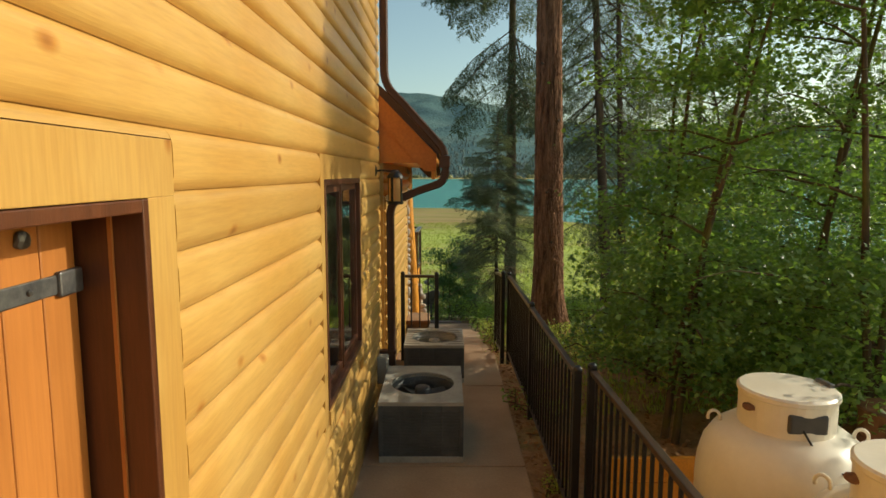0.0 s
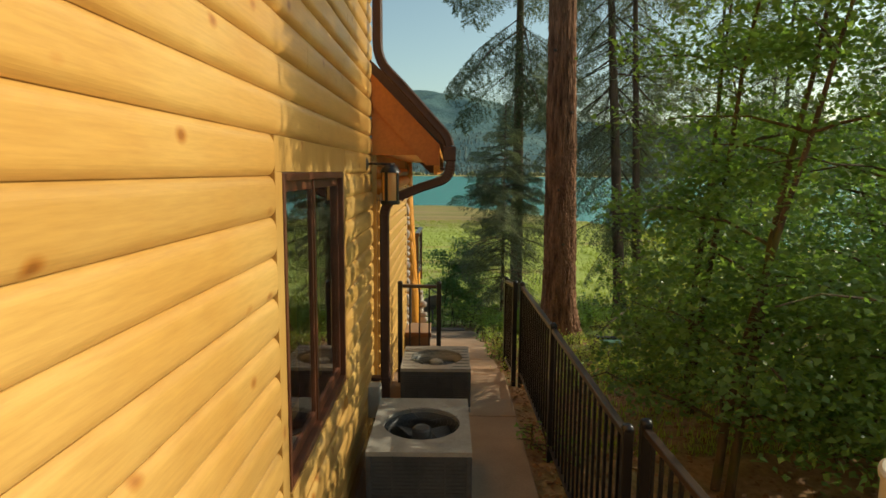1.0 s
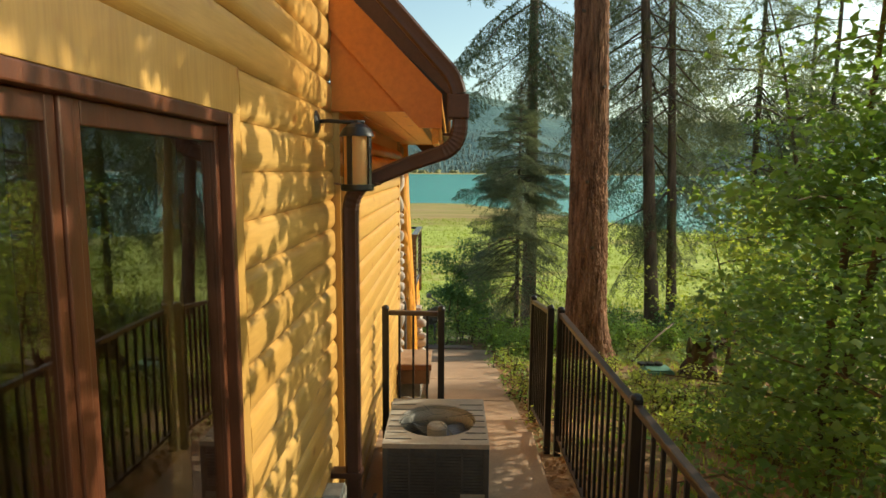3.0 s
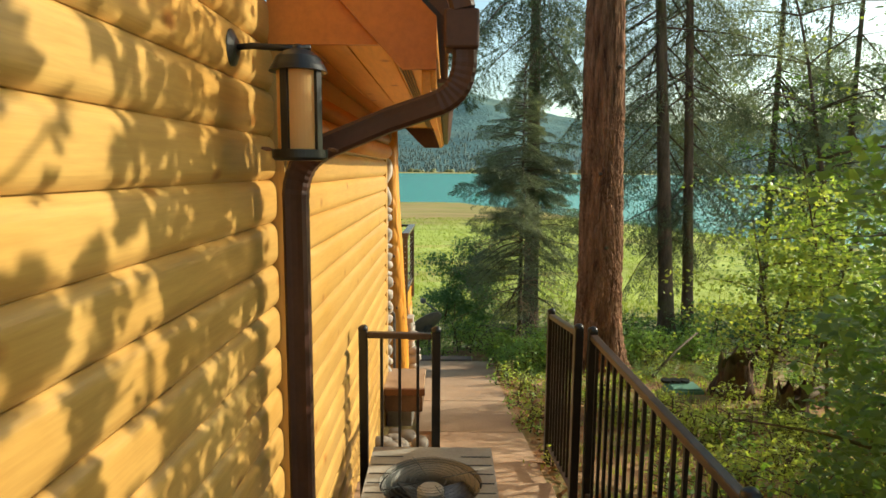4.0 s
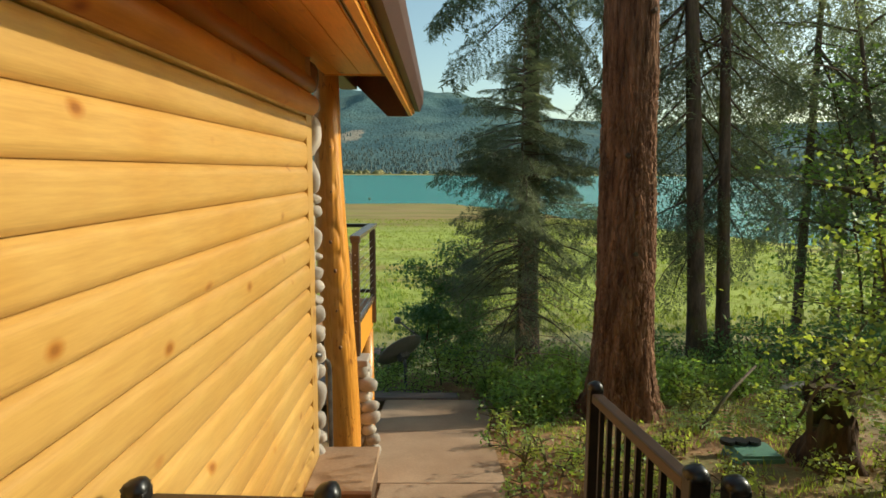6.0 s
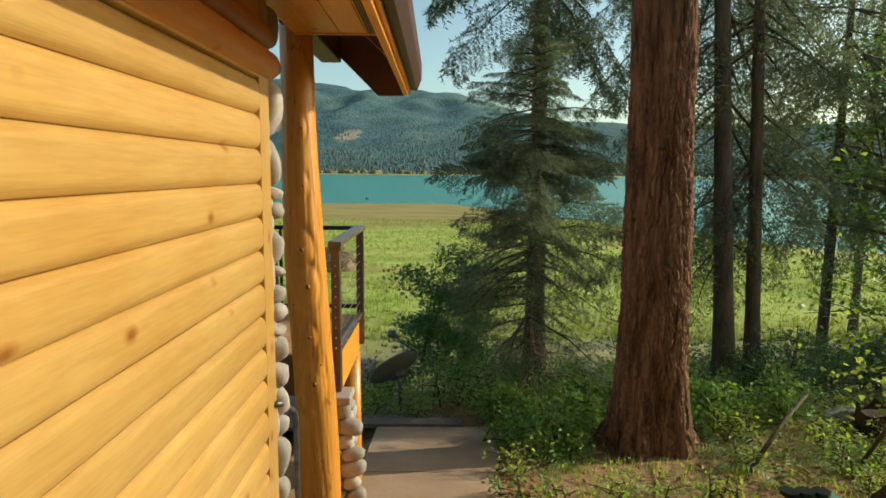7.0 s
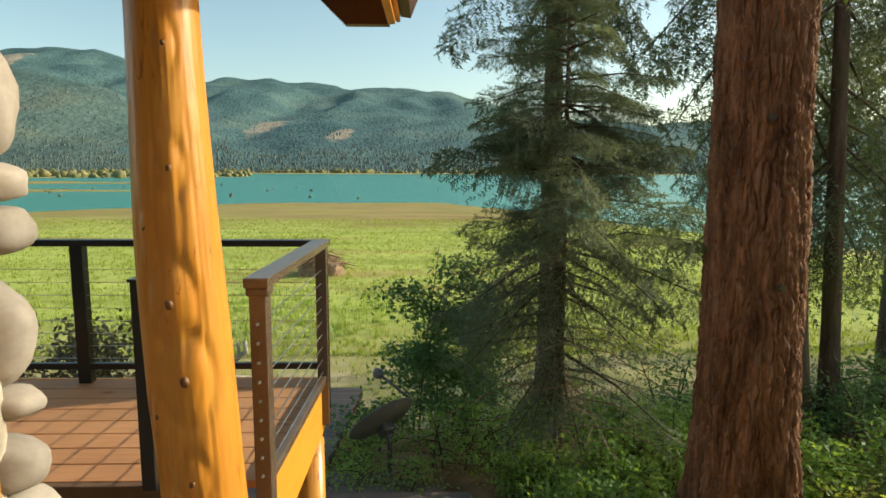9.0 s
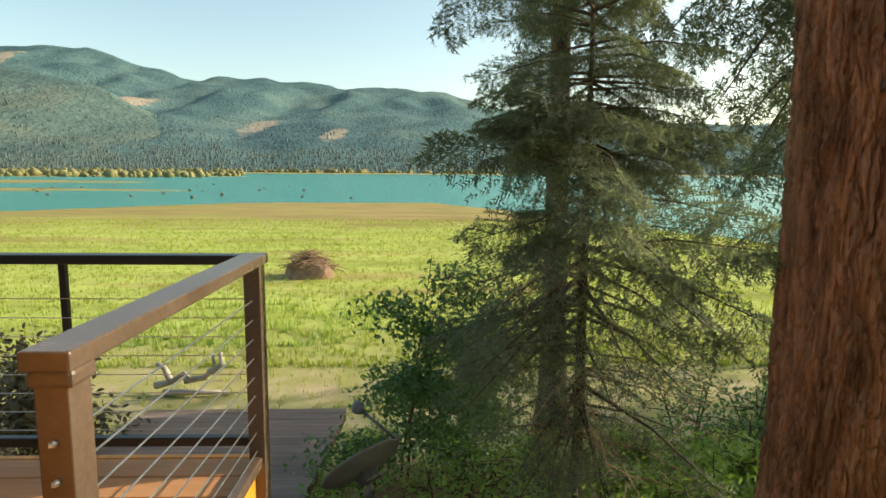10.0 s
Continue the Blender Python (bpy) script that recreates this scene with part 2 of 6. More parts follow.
GLASS, _t, _b = material("window_glass", 0.0)
_b.inputs["Base Color"].default_value = (0.92, 0.95, 0.93, 1)
_b.inputs["Transmission Weight"].default_value = 1.0
_b.inputs["IOR"].default_value = 1.75


def make_ground():
    """Forest floor near the house, marsh meadow beyond, mud by the water."""
    m, t, b = material("ground_cover", 0.95, 0.0, 0.2)
    v = coords(t)
    sep = t.nodes.new("ShaderNodeSeparateXYZ")
    t.links.new(v, sep.inputs[0])
    n_big, n_mid, n_fine = tex_noise(t, v, 0.12, 4.0), tex_noise(t, v, 1.3, 5.0), tex_noise(t, v, 22.0, 5.0, 0.7)
    litter = ramp(t, n_mid, ((0.30, (0.20, 0.105, 0.050)), (0.48, (0.40, 0.23, 0.115)), (0.60, (0.27, 0.20, 0.085)), (0.78, (0.20, 0.23, 0.080))))
    litter = mix(t, 0.7, litter, ramp(t, n_fine, ((0.3, (0.55,) * 3), (0.7, (1.3,) * 3))), "MULTIPLY")
    streak = tex_noise(t, coords(t, (0.05, 0.25, 1)), 1.0, 5.0, 0.6)
    meadow = ramp(t, streak, ((0.32, (0.26, 0.31, 0.060)), (0.44, (0.38, 0.43, 0.090)), (0.54, (0.42, 0.47, 0.11)), (0.62, (0.38, 0.33, 0.10)), (0.72, (0.31, 0.24, 0.095))))
    meadow = mix(t, 0.6, meadow, ramp(t, tex_noise(t, v, 3.0, 6.0, 0.7), ((0.3, (0.6,) * 3), (0.7, (1.2,) * 3))), "MULTIPLY")
    marsh = ramp(t, streak, ((0.35, (0.31, 0.21, 0.085)), (0.52, (0.27, 0.25, 0.065)), (0.62, (0.34, 0.23, 0.10)), (0.75, (0.30, 0.28, 0.08))))
    far = t.nodes.new("ShaderNodeMapRange")
    far.inputs["From Min"].default_value, far.inputs["From Max"].default_value = 50.0, 64.0
    wob = t.nodes.new("ShaderNodeMath")
    wob.operation = "MULTIPLY_ADD"
    wob.inputs[1].default_value = 26.0
    t.links.new(n_big, wob.inputs[0])
    t.links.new(sep.outputs["Y"], wob.inputs[2])
    t.links.new(wob.outputs[0], far.inputs["Value"])
    far.inputs["From Min"].default_value, far.inputs["From Max"].default_value = 62.0, 78.0
    field = mix(t, far.outputs[0], meadow, marsh)
    field = mix(t, 0.72, field, ramp(t, tex_noise(t, coords(t, (0.35, 1.0, 1)), 0.45, 7.0, 0.68), ((0.32, (0.62, 0.52, 0.42)), (0.50, (1.0, 1.0, 1.0)), (0.68, (1.22, 1.2, 1.1)))), "MULTIPLY")
    near = t.nodes.new("ShaderNodeMapRange")
    near.inputs["From Min"].default_value, near.inputs["From Max"].default_value = 22.5, 27.0
    t.links.new(sep.outputs["Y"], near.inputs["Value"])
    off = t.nodes.new("ShaderNodeVectorMath")
    off.operation = "MULTIPLY_ADD"
    off.inputs[1].default_value, off.inputs[2].default_value = (0.40, 0.80, 0.0), (-6.6 * 0.40, -12.9 * 0.80, 0.0)
    t.links.new(v, off.inputs[0])
    far_off = t.nodes.new("ShaderNodeVectorMath")
    far_off.operation = "LENGTH"
    t.links.new(off.outputs[0], far_off.inputs[0])
    edge = t.nodes.new("ShaderNodeMath")
    edge.operation = "MULTIPLY_ADD"
    edge.inputs[1].default_value = 0.9
    t.links.new(n_mid, edge.inputs[0])
    t.links.new(far_off.outputs["Value"], edge.inputs[2])
    bare_c = mix(t, 0.6, ramp(t, n_mid, ((0.3, (0.36, 0.25, 0.135)), (0.7, (0.48, 0.35, 0.20)))), ramp(t, n_fine, ((0.3, (0.7,) * 3), (0.7, (1.15,) * 3))), "MULTIPLY")
    patch = t.nodes.new("ShaderNodeMapRange")
    patch.inputs["From Min"].default_value, patch.inputs["From Max"].default_value = 1.55, 1.35
    t.links.new(edge.outputs[0], patch.inputs["Value"])
    litter = mix(t, patch.outputs[0], litter, bare_c)
    strand = t.nodes.new("ShaderNodeMapRange")
    strand.inputs["From Min"].default_value, strand.inputs["From Max"].default_value = 17.0, 19.0
    t.links.new(sep.outputs["Y"], strand.inputs["Value"])
    straw = mix(t, 0.7, ramp(t, n_mid, ((0.30, (0.40, 0.31, 0.15)), (0.48, (0.34, 0.32, 0.11)), (0.66, (0.46, 0.37, 0.21)))), ramp(t, n_fine, ((0.3, (0.7,) * 3), (0.7, (1.15,) * 3))), "MULTIPLY")
    litter = mix(t, strand.outputs[0], litter, straw)
    t.links.new(mix(t, near.outputs[0], litter, field), b.inputs["Base Color"])
    bump(t, b, n_fine, 0.6, 0.02)
    return m


def make_water():
    m, t, b = material("lake_water", 0.25, 0.0, 0.12)
    b.inputs["Base Color"].default_value = (0.022, 0.235, 0.185, 1)
    v = coords(t, (0.6, 2.5, 1))
    bump(t, b, tex_noise(t, v, 1.2, 4.0), 0.25, 0.06)
    return m


SCARS = [(-325, 1287, 83, 46), (-156, 1098, 62, 34), (-1246, 1878, 318, 62), (-702, 1572, 165, 50)]


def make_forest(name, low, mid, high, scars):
    """Far wooded slopes: crowns as relief with the shade between them put into the colour, lighter stands, and bare
    rock scars at (x, y, z, radius).
    """
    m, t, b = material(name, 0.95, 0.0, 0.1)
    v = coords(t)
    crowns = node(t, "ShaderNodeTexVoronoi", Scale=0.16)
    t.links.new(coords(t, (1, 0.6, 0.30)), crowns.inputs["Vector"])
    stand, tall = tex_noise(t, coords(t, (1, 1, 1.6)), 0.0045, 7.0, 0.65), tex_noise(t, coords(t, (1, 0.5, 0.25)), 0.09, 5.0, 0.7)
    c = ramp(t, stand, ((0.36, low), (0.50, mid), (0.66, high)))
    c = mix(t, 0.45, c, ramp(t, crowns.outputs["Distance"], ((0.1, (1.15,) * 3), (0.8, (0.70,) * 3))), "MULTIPLY")
    c = mix(t, 0.8, c, ramp(t, tall, ((0.3, (0.62,) * 3), (0.7, (1.3,) * 3))), "MULTIPLY")
    rough_edge = tex_noise(t, v, 0.03, 5.0, 0.7)
    for x, y, z, r in scars:
        off = t.nodes.new("ShaderNodeVectorMath")
        off.operation = "MULTIPLY_ADD"
        off.inputs[1].default_value, off.inputs[2].default_value = (1.35 / r, 0.2 / r, 1.2 / r), (-x * 1.35 / r, -y * 0.2 / r, -z * 1.2 / r)
        t.links.new(v, off.inputs[0])
        ln = t.nodes.new("ShaderNodeVectorMath")
        ln.operation = "LENGTH"
        t.links.new(off.outputs[0], ln.inputs[0])
        add = t.nodes.new("ShaderNodeMath")
        add.operation = "MULTIPLY_ADD"
        add.inputs[1].default_value = 1.5
        t.links.new(rough_edge, add.inputs[0])
        t.links.new(ln.outputs["Value"], add.inputs[2])
        hole = t.nodes.new("ShaderNodeMapRange")
        hole.inputs["From Min"].default_value, hole.inputs["From Max"].default_value = 1.6, 1.4
        t.links.new(add.outputs[0], hole.inputs["Value"])
        c = mix(t, hole.outputs[0], c, ramp(t, tall, ((0.3, (0.22, 0.20, 0.155)), (0.7, (0.36, 0.31, 0.235)))))
    t.links.new(c, b.inputs["Base Color"])
    inv = t.nodes.new("ShaderNodeMath")
    inv.operation = "SUBTRACT"
    inv.inputs[0].default_value = 1.0
    t.links.new(crowns.outputs["Distance"], inv.inputs[1])
    bump(t, b, inv.outputs[0], 0.4, 4.0)
    return m


# distance haze is put into these blue-grey slope colours
FOREST_FAR = make_forest("haze_tinted_slope", (0.066, 0.122, 0.128), (0.092, 0.162, 0.158), (0.130, 0.190, 0.165), SCARS)
FOREST = make_forest("haze_tinted_foothill", (0.066, 0.110, 0.104), (0.098, 0.146, 0.128), (0.150, 0.178, 0.132), [])
GROUND, WATER = make_ground(), make_water()

# ---- mesh helpers ----
ORIGIN = {}


def thing(name, at, label, category, group="", kind=""):
    """An empty at a thing's base."""
    ob = new(name)
    ob.empty_display_size = 0.05
    ob.location = at
    ORIGIN[ob.name] = Vector(at)
    return tagged(ob, label, category, group, kind)


def part(name, bm, mat, parent=None, label="", smooth=False, **tags):
    """Links a bmesh drawn in world coordinates as one mesh, under a thing or a part."""
    at = ORIGIN[parent.name] if parent else Vector((0, 0, 0))
    bmesh.ops.translate(bm, verts=bm.verts, vec=-at)
    me = bpy.data.meshes.new(name)
    bm.to_mesh(me)
    bm.free()
    me.materials.append(mat)
    if smooth:
        me.polygons.foreach_set("use_smooth", [True] * len(me.polygons))
    ob = new(name, me)
    ob.parent = parent
    ORIGIN[ob.name] = at.copy()
    return tagged(ob, label, **tags)


def from_arrays(name, verts, faces, mat, parent=None, label="", smooth=False, **tags):
    """The same from numpy arrays: verts n x 3, faces n x k."""
    at = ORIGIN[parent.name] if parent else Vector((0, 0, 0))
    verts = np.asarray(verts, np.float32) - np.array(at, np.float32)
    faces = np.asarray(faces, np.int32)
    me = bpy.data.meshes.new(name)
    k = faces.shape[1]
    me.vertices.add(len(verts))
    me.vertices.foreach_set("co", verts.ravel())
    me.loops.add(faces.size)
    me.loops.foreach_set("vertex_index", faces.ravel())
    me.polygons.add(len(faces))
    me.polygons.foreach_set("loop_start", np.arange(0, faces.size, k, dtype=np.int32))
    me.polygons.foreach_set("loop_total", np.full(len(faces), k, np.int32))
    me.update(calc_edges=True)
    me.validate()
    me.materials.append(mat)
    if smooth:
        me.polygons.foreach_set("use_smooth", [True] * len(me.polygons))
    ob = new(name, me)
    ob.parent = parent
    ORIGIN[ob.name] = at.copy()
    return tagged(ob, label, **tags)


def box(bm, x0, x1, y0, y1, z0, z1, bevel=0.0, m=None):
    made = bmesh.ops.create_cube(bm, size=1.0)["verts"]
    bmesh.ops.scale(bm, vec=(abs(x1 - x0), abs(y1 - y0), abs(z1 - z0)), verts=made)
    bmesh.ops.translate(bm, vec=((x0 + x1) / 2, (y0 + y1) / 2, (z0 + z1) / 2), verts=made)
    if bevel:
        edges = list({e for v in made for e in v.link_edges})
        out = bmesh.ops.bevel(bm, geom=edges, offset=bevel, segments=2, affect="EDGES", profile=0.5)
        made = list({v for f in out["faces"] for v in f.verts} | {v for v in made if v.is_valid})
    if m is not None:
        bmesh.ops.transform(bm, matrix=m, verts=made)
    return bm


def boxed(*a, **k):
    return box(bmesh.new(), *a, **k)


def beam(bm, a, b, w, h, bevel=0.0, up=(0, 0, 1)):
    """A bar of section w x h from a to b."""
    a, b = Vector(a), Vector(b)
    d = (b - a)
    side = d.cross(Vector(up)).normalized()
    top = side.cross(d).normalized()
    m = Matrix((side, d.normalized(), top)).transposed().to_4x4()
    m.translation = (a + b) / 2
    return box(bm, -w / 2, w / 2, -d.length / 2, d.length / 2, -h / 2, h / 2, bevel, m)


def prism(bm, outline, axis, lo, hi):
    """An outline in the two other axes, drawn out along one axis."""
    def at(p, s):
        q = list(p)
        q.insert("xyz".index(axis), s)
        return q
    a = [bm.verts.new(at(p, lo)) for p in outline]
    b = [bm.verts.new(at(p, hi)) for p in outline]
    n = len(outline)
    for i in range(n):
        bm.faces.new((a[i], a[(i + 1) % n], b[(i + 1) % n], b[i]))
    bm.faces.new(a[::-1]), bm.faces.new(b)
    bmesh.ops.recalc_face_normals(bm, faces=bm.faces)
    return bm


def tube(bm, pts, radii, seg=8, squash=None, caps=True):
    """A round tube along points, its radius given at each."""
    pts = [Vector(p) for p in pts]
    radii = radii if hasattr(radii, "__len__") else [radii] * len(pts)
    rings, ref = [], None
    for i, p in enumerate(pts):
        d = (pts[min(i + 1, len(pts) - 1)] - pts[max(i - 1, 0)]).normalized()
        if ref is None:
            ref = d.orthogonal().normalized()
        ref = (ref - d * ref.dot(d)).normalized()
        other = d.cross(ref)
        rings.append([bm.verts.new(p + (ref * math.cos(a) + other * math.sin(a)) * radii[i]) for a in (2 * math.pi * k / seg for k in range(seg))])
    for r0, r1 in zip(rings, rings[1:]):
        for k in range(seg):
            bm.faces.new((r0[k], r0[(k + 1) % seg], r1[(k + 1) % seg], r1[k]))
    if caps:
        bm.faces.new(rings[0][::-1]), bm.faces.new(rings[-1])
    return bm


def lathe(bm, profile, centre, seg=24):
    """A turned shape: (radius, height) pairs round a vertical axis at centre."""
    cx, cy, cz = centre
    rings = []
    for r, z in profile:
        rings.append([bm.verts.new((cx + r * math.cos(2 * math.pi * k / seg), cy + r * math.sin(2 * math.pi * k / seg), cz + z)) for k in range(seg)])
    for a, b in zip(rings, rings[1:]):
        for k in range(seg):
            bm.faces.new((a[k], a[(k + 1) % seg], b[(k + 1) % seg], b[k]))
    bm.faces.new(rings[0][::-1]), bm.faces.new(rings[-1])
    bmesh.ops.recalc_face_normals(bm, faces=bm.faces)
    return bm


def pebble(bm, centre, size, seed, sub=2):
    """A rounded stone, uneven."""
    made = bmesh.ops.create_icosphere(bm, subdivisions=sub, radius=1.0)["verts"]
    for v in made:
        k = 1 + 0.16 * noise.noise(v.co * 1.3 + Vector((seed * 7.1, seed * 3.3, 0)))
        v.co = Vector([math.copysign(abs(c) ** 0.78, c) for c in v.co]) * k
    bmesh.ops.scale(bm, vec=size, verts=made)
    bmesh.ops.rotate(bm, cent=(0, 0, 0), matrix=Matrix.Rotation(seed * 1.7 % 0.6 - 0.3, 3, "Y"), verts=made)
    bmesh.ops.translate(bm, vec=centre, verts=made)
    return bm


def ground_z(x, y):
    """Height of the ground: level beside the house, then down to the marsh and under the lake."""
    slope = max(0.0, min(y, 14.8) - 8.7) * 0.172
    z = -0.03 - slope
    t = min(1.0, max(0.0, (y - 14.8) / 6.0))
    z += (-2.6 - z) * (t * t * (3 - 2 * t)) if y > 14.8 else 0.0
    if x < -0.4 and y > 13.5:
        z -= 0.3 * min(1.0, (-0.4 - x) * 2) * min(1.0, (y - 13.5)) * max(0.0, min(1.0, (20 - y) / 3))
    if x > 1.0 and y < 40:
        z += 0.10 * noise.noise(Vector((x * 0.35, y * 0.35, 2.0))) * min(1.0, (x - 1.0))
    if y > 24:
        z += 0.06 * noise.noise(Vector((x * 0.12, y * 0.12, 5.0)))
    shore = 97 - max(0.0, x - 2) * 2.6 + 9 * noise.noise(Vector((x * 0.03, 0, 3.0)))
    shore = max(shore, 47 + 4 * noise.noise(Vector((x * 0.05, 1, 3.0))))
    if x < -15:
        shore -= min(22.0, (-15 - x) * 0.75)
    if y > shore - 12:
        z -= min(1.5, max(0.0, (y - shore + 12) * 0.012)) + max(0.0, y - shore) * 0.03
    return max(z, -6.0)

# ---- ground, water, far shore ----
def sheet(name, xs, ys, height, mat, label, smooth=True):
    verts = [(x, y, height(x, y)) for y in ys for x in xs]
    w = len(xs)
    faces = [(j * w + i, j * w + i + 1, (j + 1) * w + i + 1, (j + 1) * w + i) for j in range(len(ys) - 1) for i in range(w - 1)]
    return from_arrays(name, verts, faces, mat, None, label, smooth, kind="structure", category=name)


def spaced(lo, hi, near, n):
    """Values from lo to hi, crowded round near."""
    out = set()
    for k in range(n + 1):
        u = 2 * k / n - 1
        out.add(round(near + (hi - near) * u ** 3 if u > 0 else near + (near - lo) * u ** 3, 3))
    return sorted(out)


def land(x, y):
    if y > 500:
        far = min(1.0, (y - 500) / 150)
        return -6.0 + far * 4.5
    return ground_z(x, y)


sheet("ground", spaced(-2500, 2500, 1.0, 150), spaced(-300, 4600, 14.0, 190), land, GROUND, "forest floor of leaf litter passing into green marsh meadow")
water = part("water", boxed(-2500, 2500, 30, 760, -4.0, -2.68), WATER, None, "calm turquoise lake water", kind="structure", category="water")

# slopes across the lake: ridge heights along x, from west to east
RIDGE_X = [-3200, -2200, -1650, -1230, -1000, -780, -560, -340, -120, 60, 200, 420, 800, 1500, 3200]
RIDGE_H = [380, 430, 405, 425, 370, 318, 318, 300, 288, 284, 225, 190, 170, 190, 220]


FOOT_X = [-3200, -2000, -1200, -826, -700, -606, -496, -419, -330, -150, 100, 300, 3200]
FOOT_H = [330, 300, 232, 199, 178, 157, 103, 69, 43, 27, 22, 30, 40]


def slope_z(x, y):
    h = float(np.interp(x + 60 * noise.noise(Vector((x * 0.002, 0, 9))), RIDGE_X, RIDGE_H))
    u = min(1.0, max(0.0, (y - 640) / 1560))
    rib = abs(noise.noise(Vector((x * 0.0046, y * 0.0016, 1.0)))) * 0.50 + 0.26 * noise.noise(Vector((x * 0.012, y * 0.007, 4.0)))
    z = h * (u ** 1.15) * (1 - 0.5 * rib * (1 - u * 0.85) * 1.9)
    z += (6 * noise.noise(Vector((x * 0.012, y * 0.012, 2.0))) + 4 * noise.noise(Vector((x * 0.045, y * 0.03, 6.0)))) * u
    return -3.5 + z


def foot_z(x, y):
    """The nearer spur that runs down to the shore."""
    h = float(np.interp(x + 25 * noise.noise(Vector((x * 0.008, 0, 3))), FOOT_X, FOOT_H))
    u = min(1.0, max(0.0, (y - 650) / 550))
    rib = 0.35 * noise.noise(Vector((x * 0.009, y * 0.004, 7.0))) + 0.15 * noise.noise(Vector((x * 0.03, y * 0.02, 1.0)))
    back = max(0.0, (y - 1200) / 120)
    return -3.5 + h * (u ** 0.9) * (1 + rib * (1 - u)) + 4 * noise.noise(Vector((x * 0.06, y * 0.03, 2.0))) * u - back * h * 1.1


sheet("hillside", [-3200 + 25 * k for k in range(257)], [640 + 26 * k for k in range(62)], slope_z, FOREST_FAR, "wooded hillside coloured blue-green for haze, with pale scars across the lake", True)
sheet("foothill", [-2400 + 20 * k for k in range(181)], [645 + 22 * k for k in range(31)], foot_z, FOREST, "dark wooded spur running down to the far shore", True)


def far_woods():
    """Conifers along the far shore, too many to count."""
    rng = np.random.default_rng(4)
    n = 9000
    x = rng.uniform(-900, 500, n)
    y = 655 + rng.exponential(150, n)
    h = rng.uniform(3.5, 7.5, n) * np.where(rng.random(n) < 0.3, 0.45, 1)
    verts, faces = [], []
    for i in range(n):
        z0, r, base = max(slope_z(x[i], y[i]), foot_z(x[i], y[i])) - 1, h[i] * rng.uniform(0.26, 0.38), len(verts)
        for lo, hi, rr in ((0.08, 0.65, 1.0), (0.4, 1.0, 0.62)):
            b = len(verts)
            for k in range(4):
                a = k * math.pi / 2 + i
                verts.append((x[i] + rr * r * math.cos(a), y[i] + rr * r * math.sin(a), z0 + lo * h[i]))
            verts.append((x[i], y[i], z0 + hi * h[i]))
            faces += [(b + k, b + (k + 1) % 4, b + 4) for k in range(4)]
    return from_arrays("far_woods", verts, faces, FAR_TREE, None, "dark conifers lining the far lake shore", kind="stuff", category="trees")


# needle colour pulled to the slopes' blue-grey, with the haze painted in
FAR_TREE = leafy("haze_tinted_conifers", (0.062, 0.098, 0.092), (0.115, 0.145, 0.115), 0.8, 0.0)
far_woods()

# ---- house: near wing ----
WALL_X, COURSE_A, SEAM_A = -0.655, 0.1490, 2.3640
WIN_Y0, WIN_Y1, WIN_Z0, WIN_Z1 = 4.63, 5.975, 0.95, 2.228
DOOR_Y0, DOOR_Y1, DOOR_Z0, DOOR_Z1 = 1.74, 2.705, 0.30, 2.205


def wall_slab(name, x0, x1, y0, y1, z0, z1, holes, mat, label):
    """A wall along y with openings through it: (y0, y1, z0, z1) each, in order along y."""
    bm, y = bmesh.new(), y0
    for a, b, lo, hi in holes:
        box(bm, x0, x1, y, a, z0, z1)
        box(bm, x0, x1, a, b, z0, lo), box(bm, x0, x1, a, b, hi, z1)
        y = b
    box(bm, x0, x1, y, y1, z0, z1)
    return part(name, bm, mat, None, label, kind="structure", category="wall")


wall_a = wall_slab("wall_east", WALL_X - 0.22, WALL_X - 0.028, -2.0, 7.44, -0.3, 5.6, [(DOOR_Y0, DOOR_Y1, DOOR_Z0, DOOR_Z1), (WIN_Y0, WIN_Y1, WIN_Z0, WIN_Z1)], LOG_TRIM, "golden pine log-sided house wall")
part("wall_north", boxed(-6.0, WALL_X - 0.22, 7.24, 7.44, -0.3, 5.6), LOG_TRIM, None, "golden pine house wall", kind="structure", category="wall")
# unseen inner walls, floor, ceiling and roof, added to close the house
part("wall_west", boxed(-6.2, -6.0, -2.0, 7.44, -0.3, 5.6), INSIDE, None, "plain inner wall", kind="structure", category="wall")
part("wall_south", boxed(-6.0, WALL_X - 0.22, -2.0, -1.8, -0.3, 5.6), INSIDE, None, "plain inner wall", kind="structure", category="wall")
part("floor", boxed(-6.0, WALL_X - 0.22, -1.8, 7.24, 0.2, 0.296), INSIDE, None, "wooden floor indoors, coloured dark to look unlit", kind="structure", category="floor")
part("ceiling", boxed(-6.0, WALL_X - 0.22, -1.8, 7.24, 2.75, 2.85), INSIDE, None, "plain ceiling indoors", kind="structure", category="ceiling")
part("roof", boxed(-6.4, -0.35, -2.4, 7.44, 5.6, 5.75), ROOF, None, "brown roof of the near wing", kind="structure", category="roof")


def log_outline(face_x, z0, z1, bulge=0.026, n=22, power=4.0, lo=-9.0, hi=9.0):
    """Section of one siding log: rounded face, tight seams; cut off below lo and above hi."""
    face = []
    for k in range(n + 1):
        u = 0.5 - 0.5 * math.cos(math.pi * k / n)
        z = z0 + 0.0015 + (z1 - z0 - 0.003) * u
        if lo <= z <= hi:
            face.append((face_x - bulge * abs(2 * u - 1) ** power, z))
    return [(face_x - bulge - 0.004, face[0][1])] + face + [(face_x - bulge - 0.004, face[-1][1])]


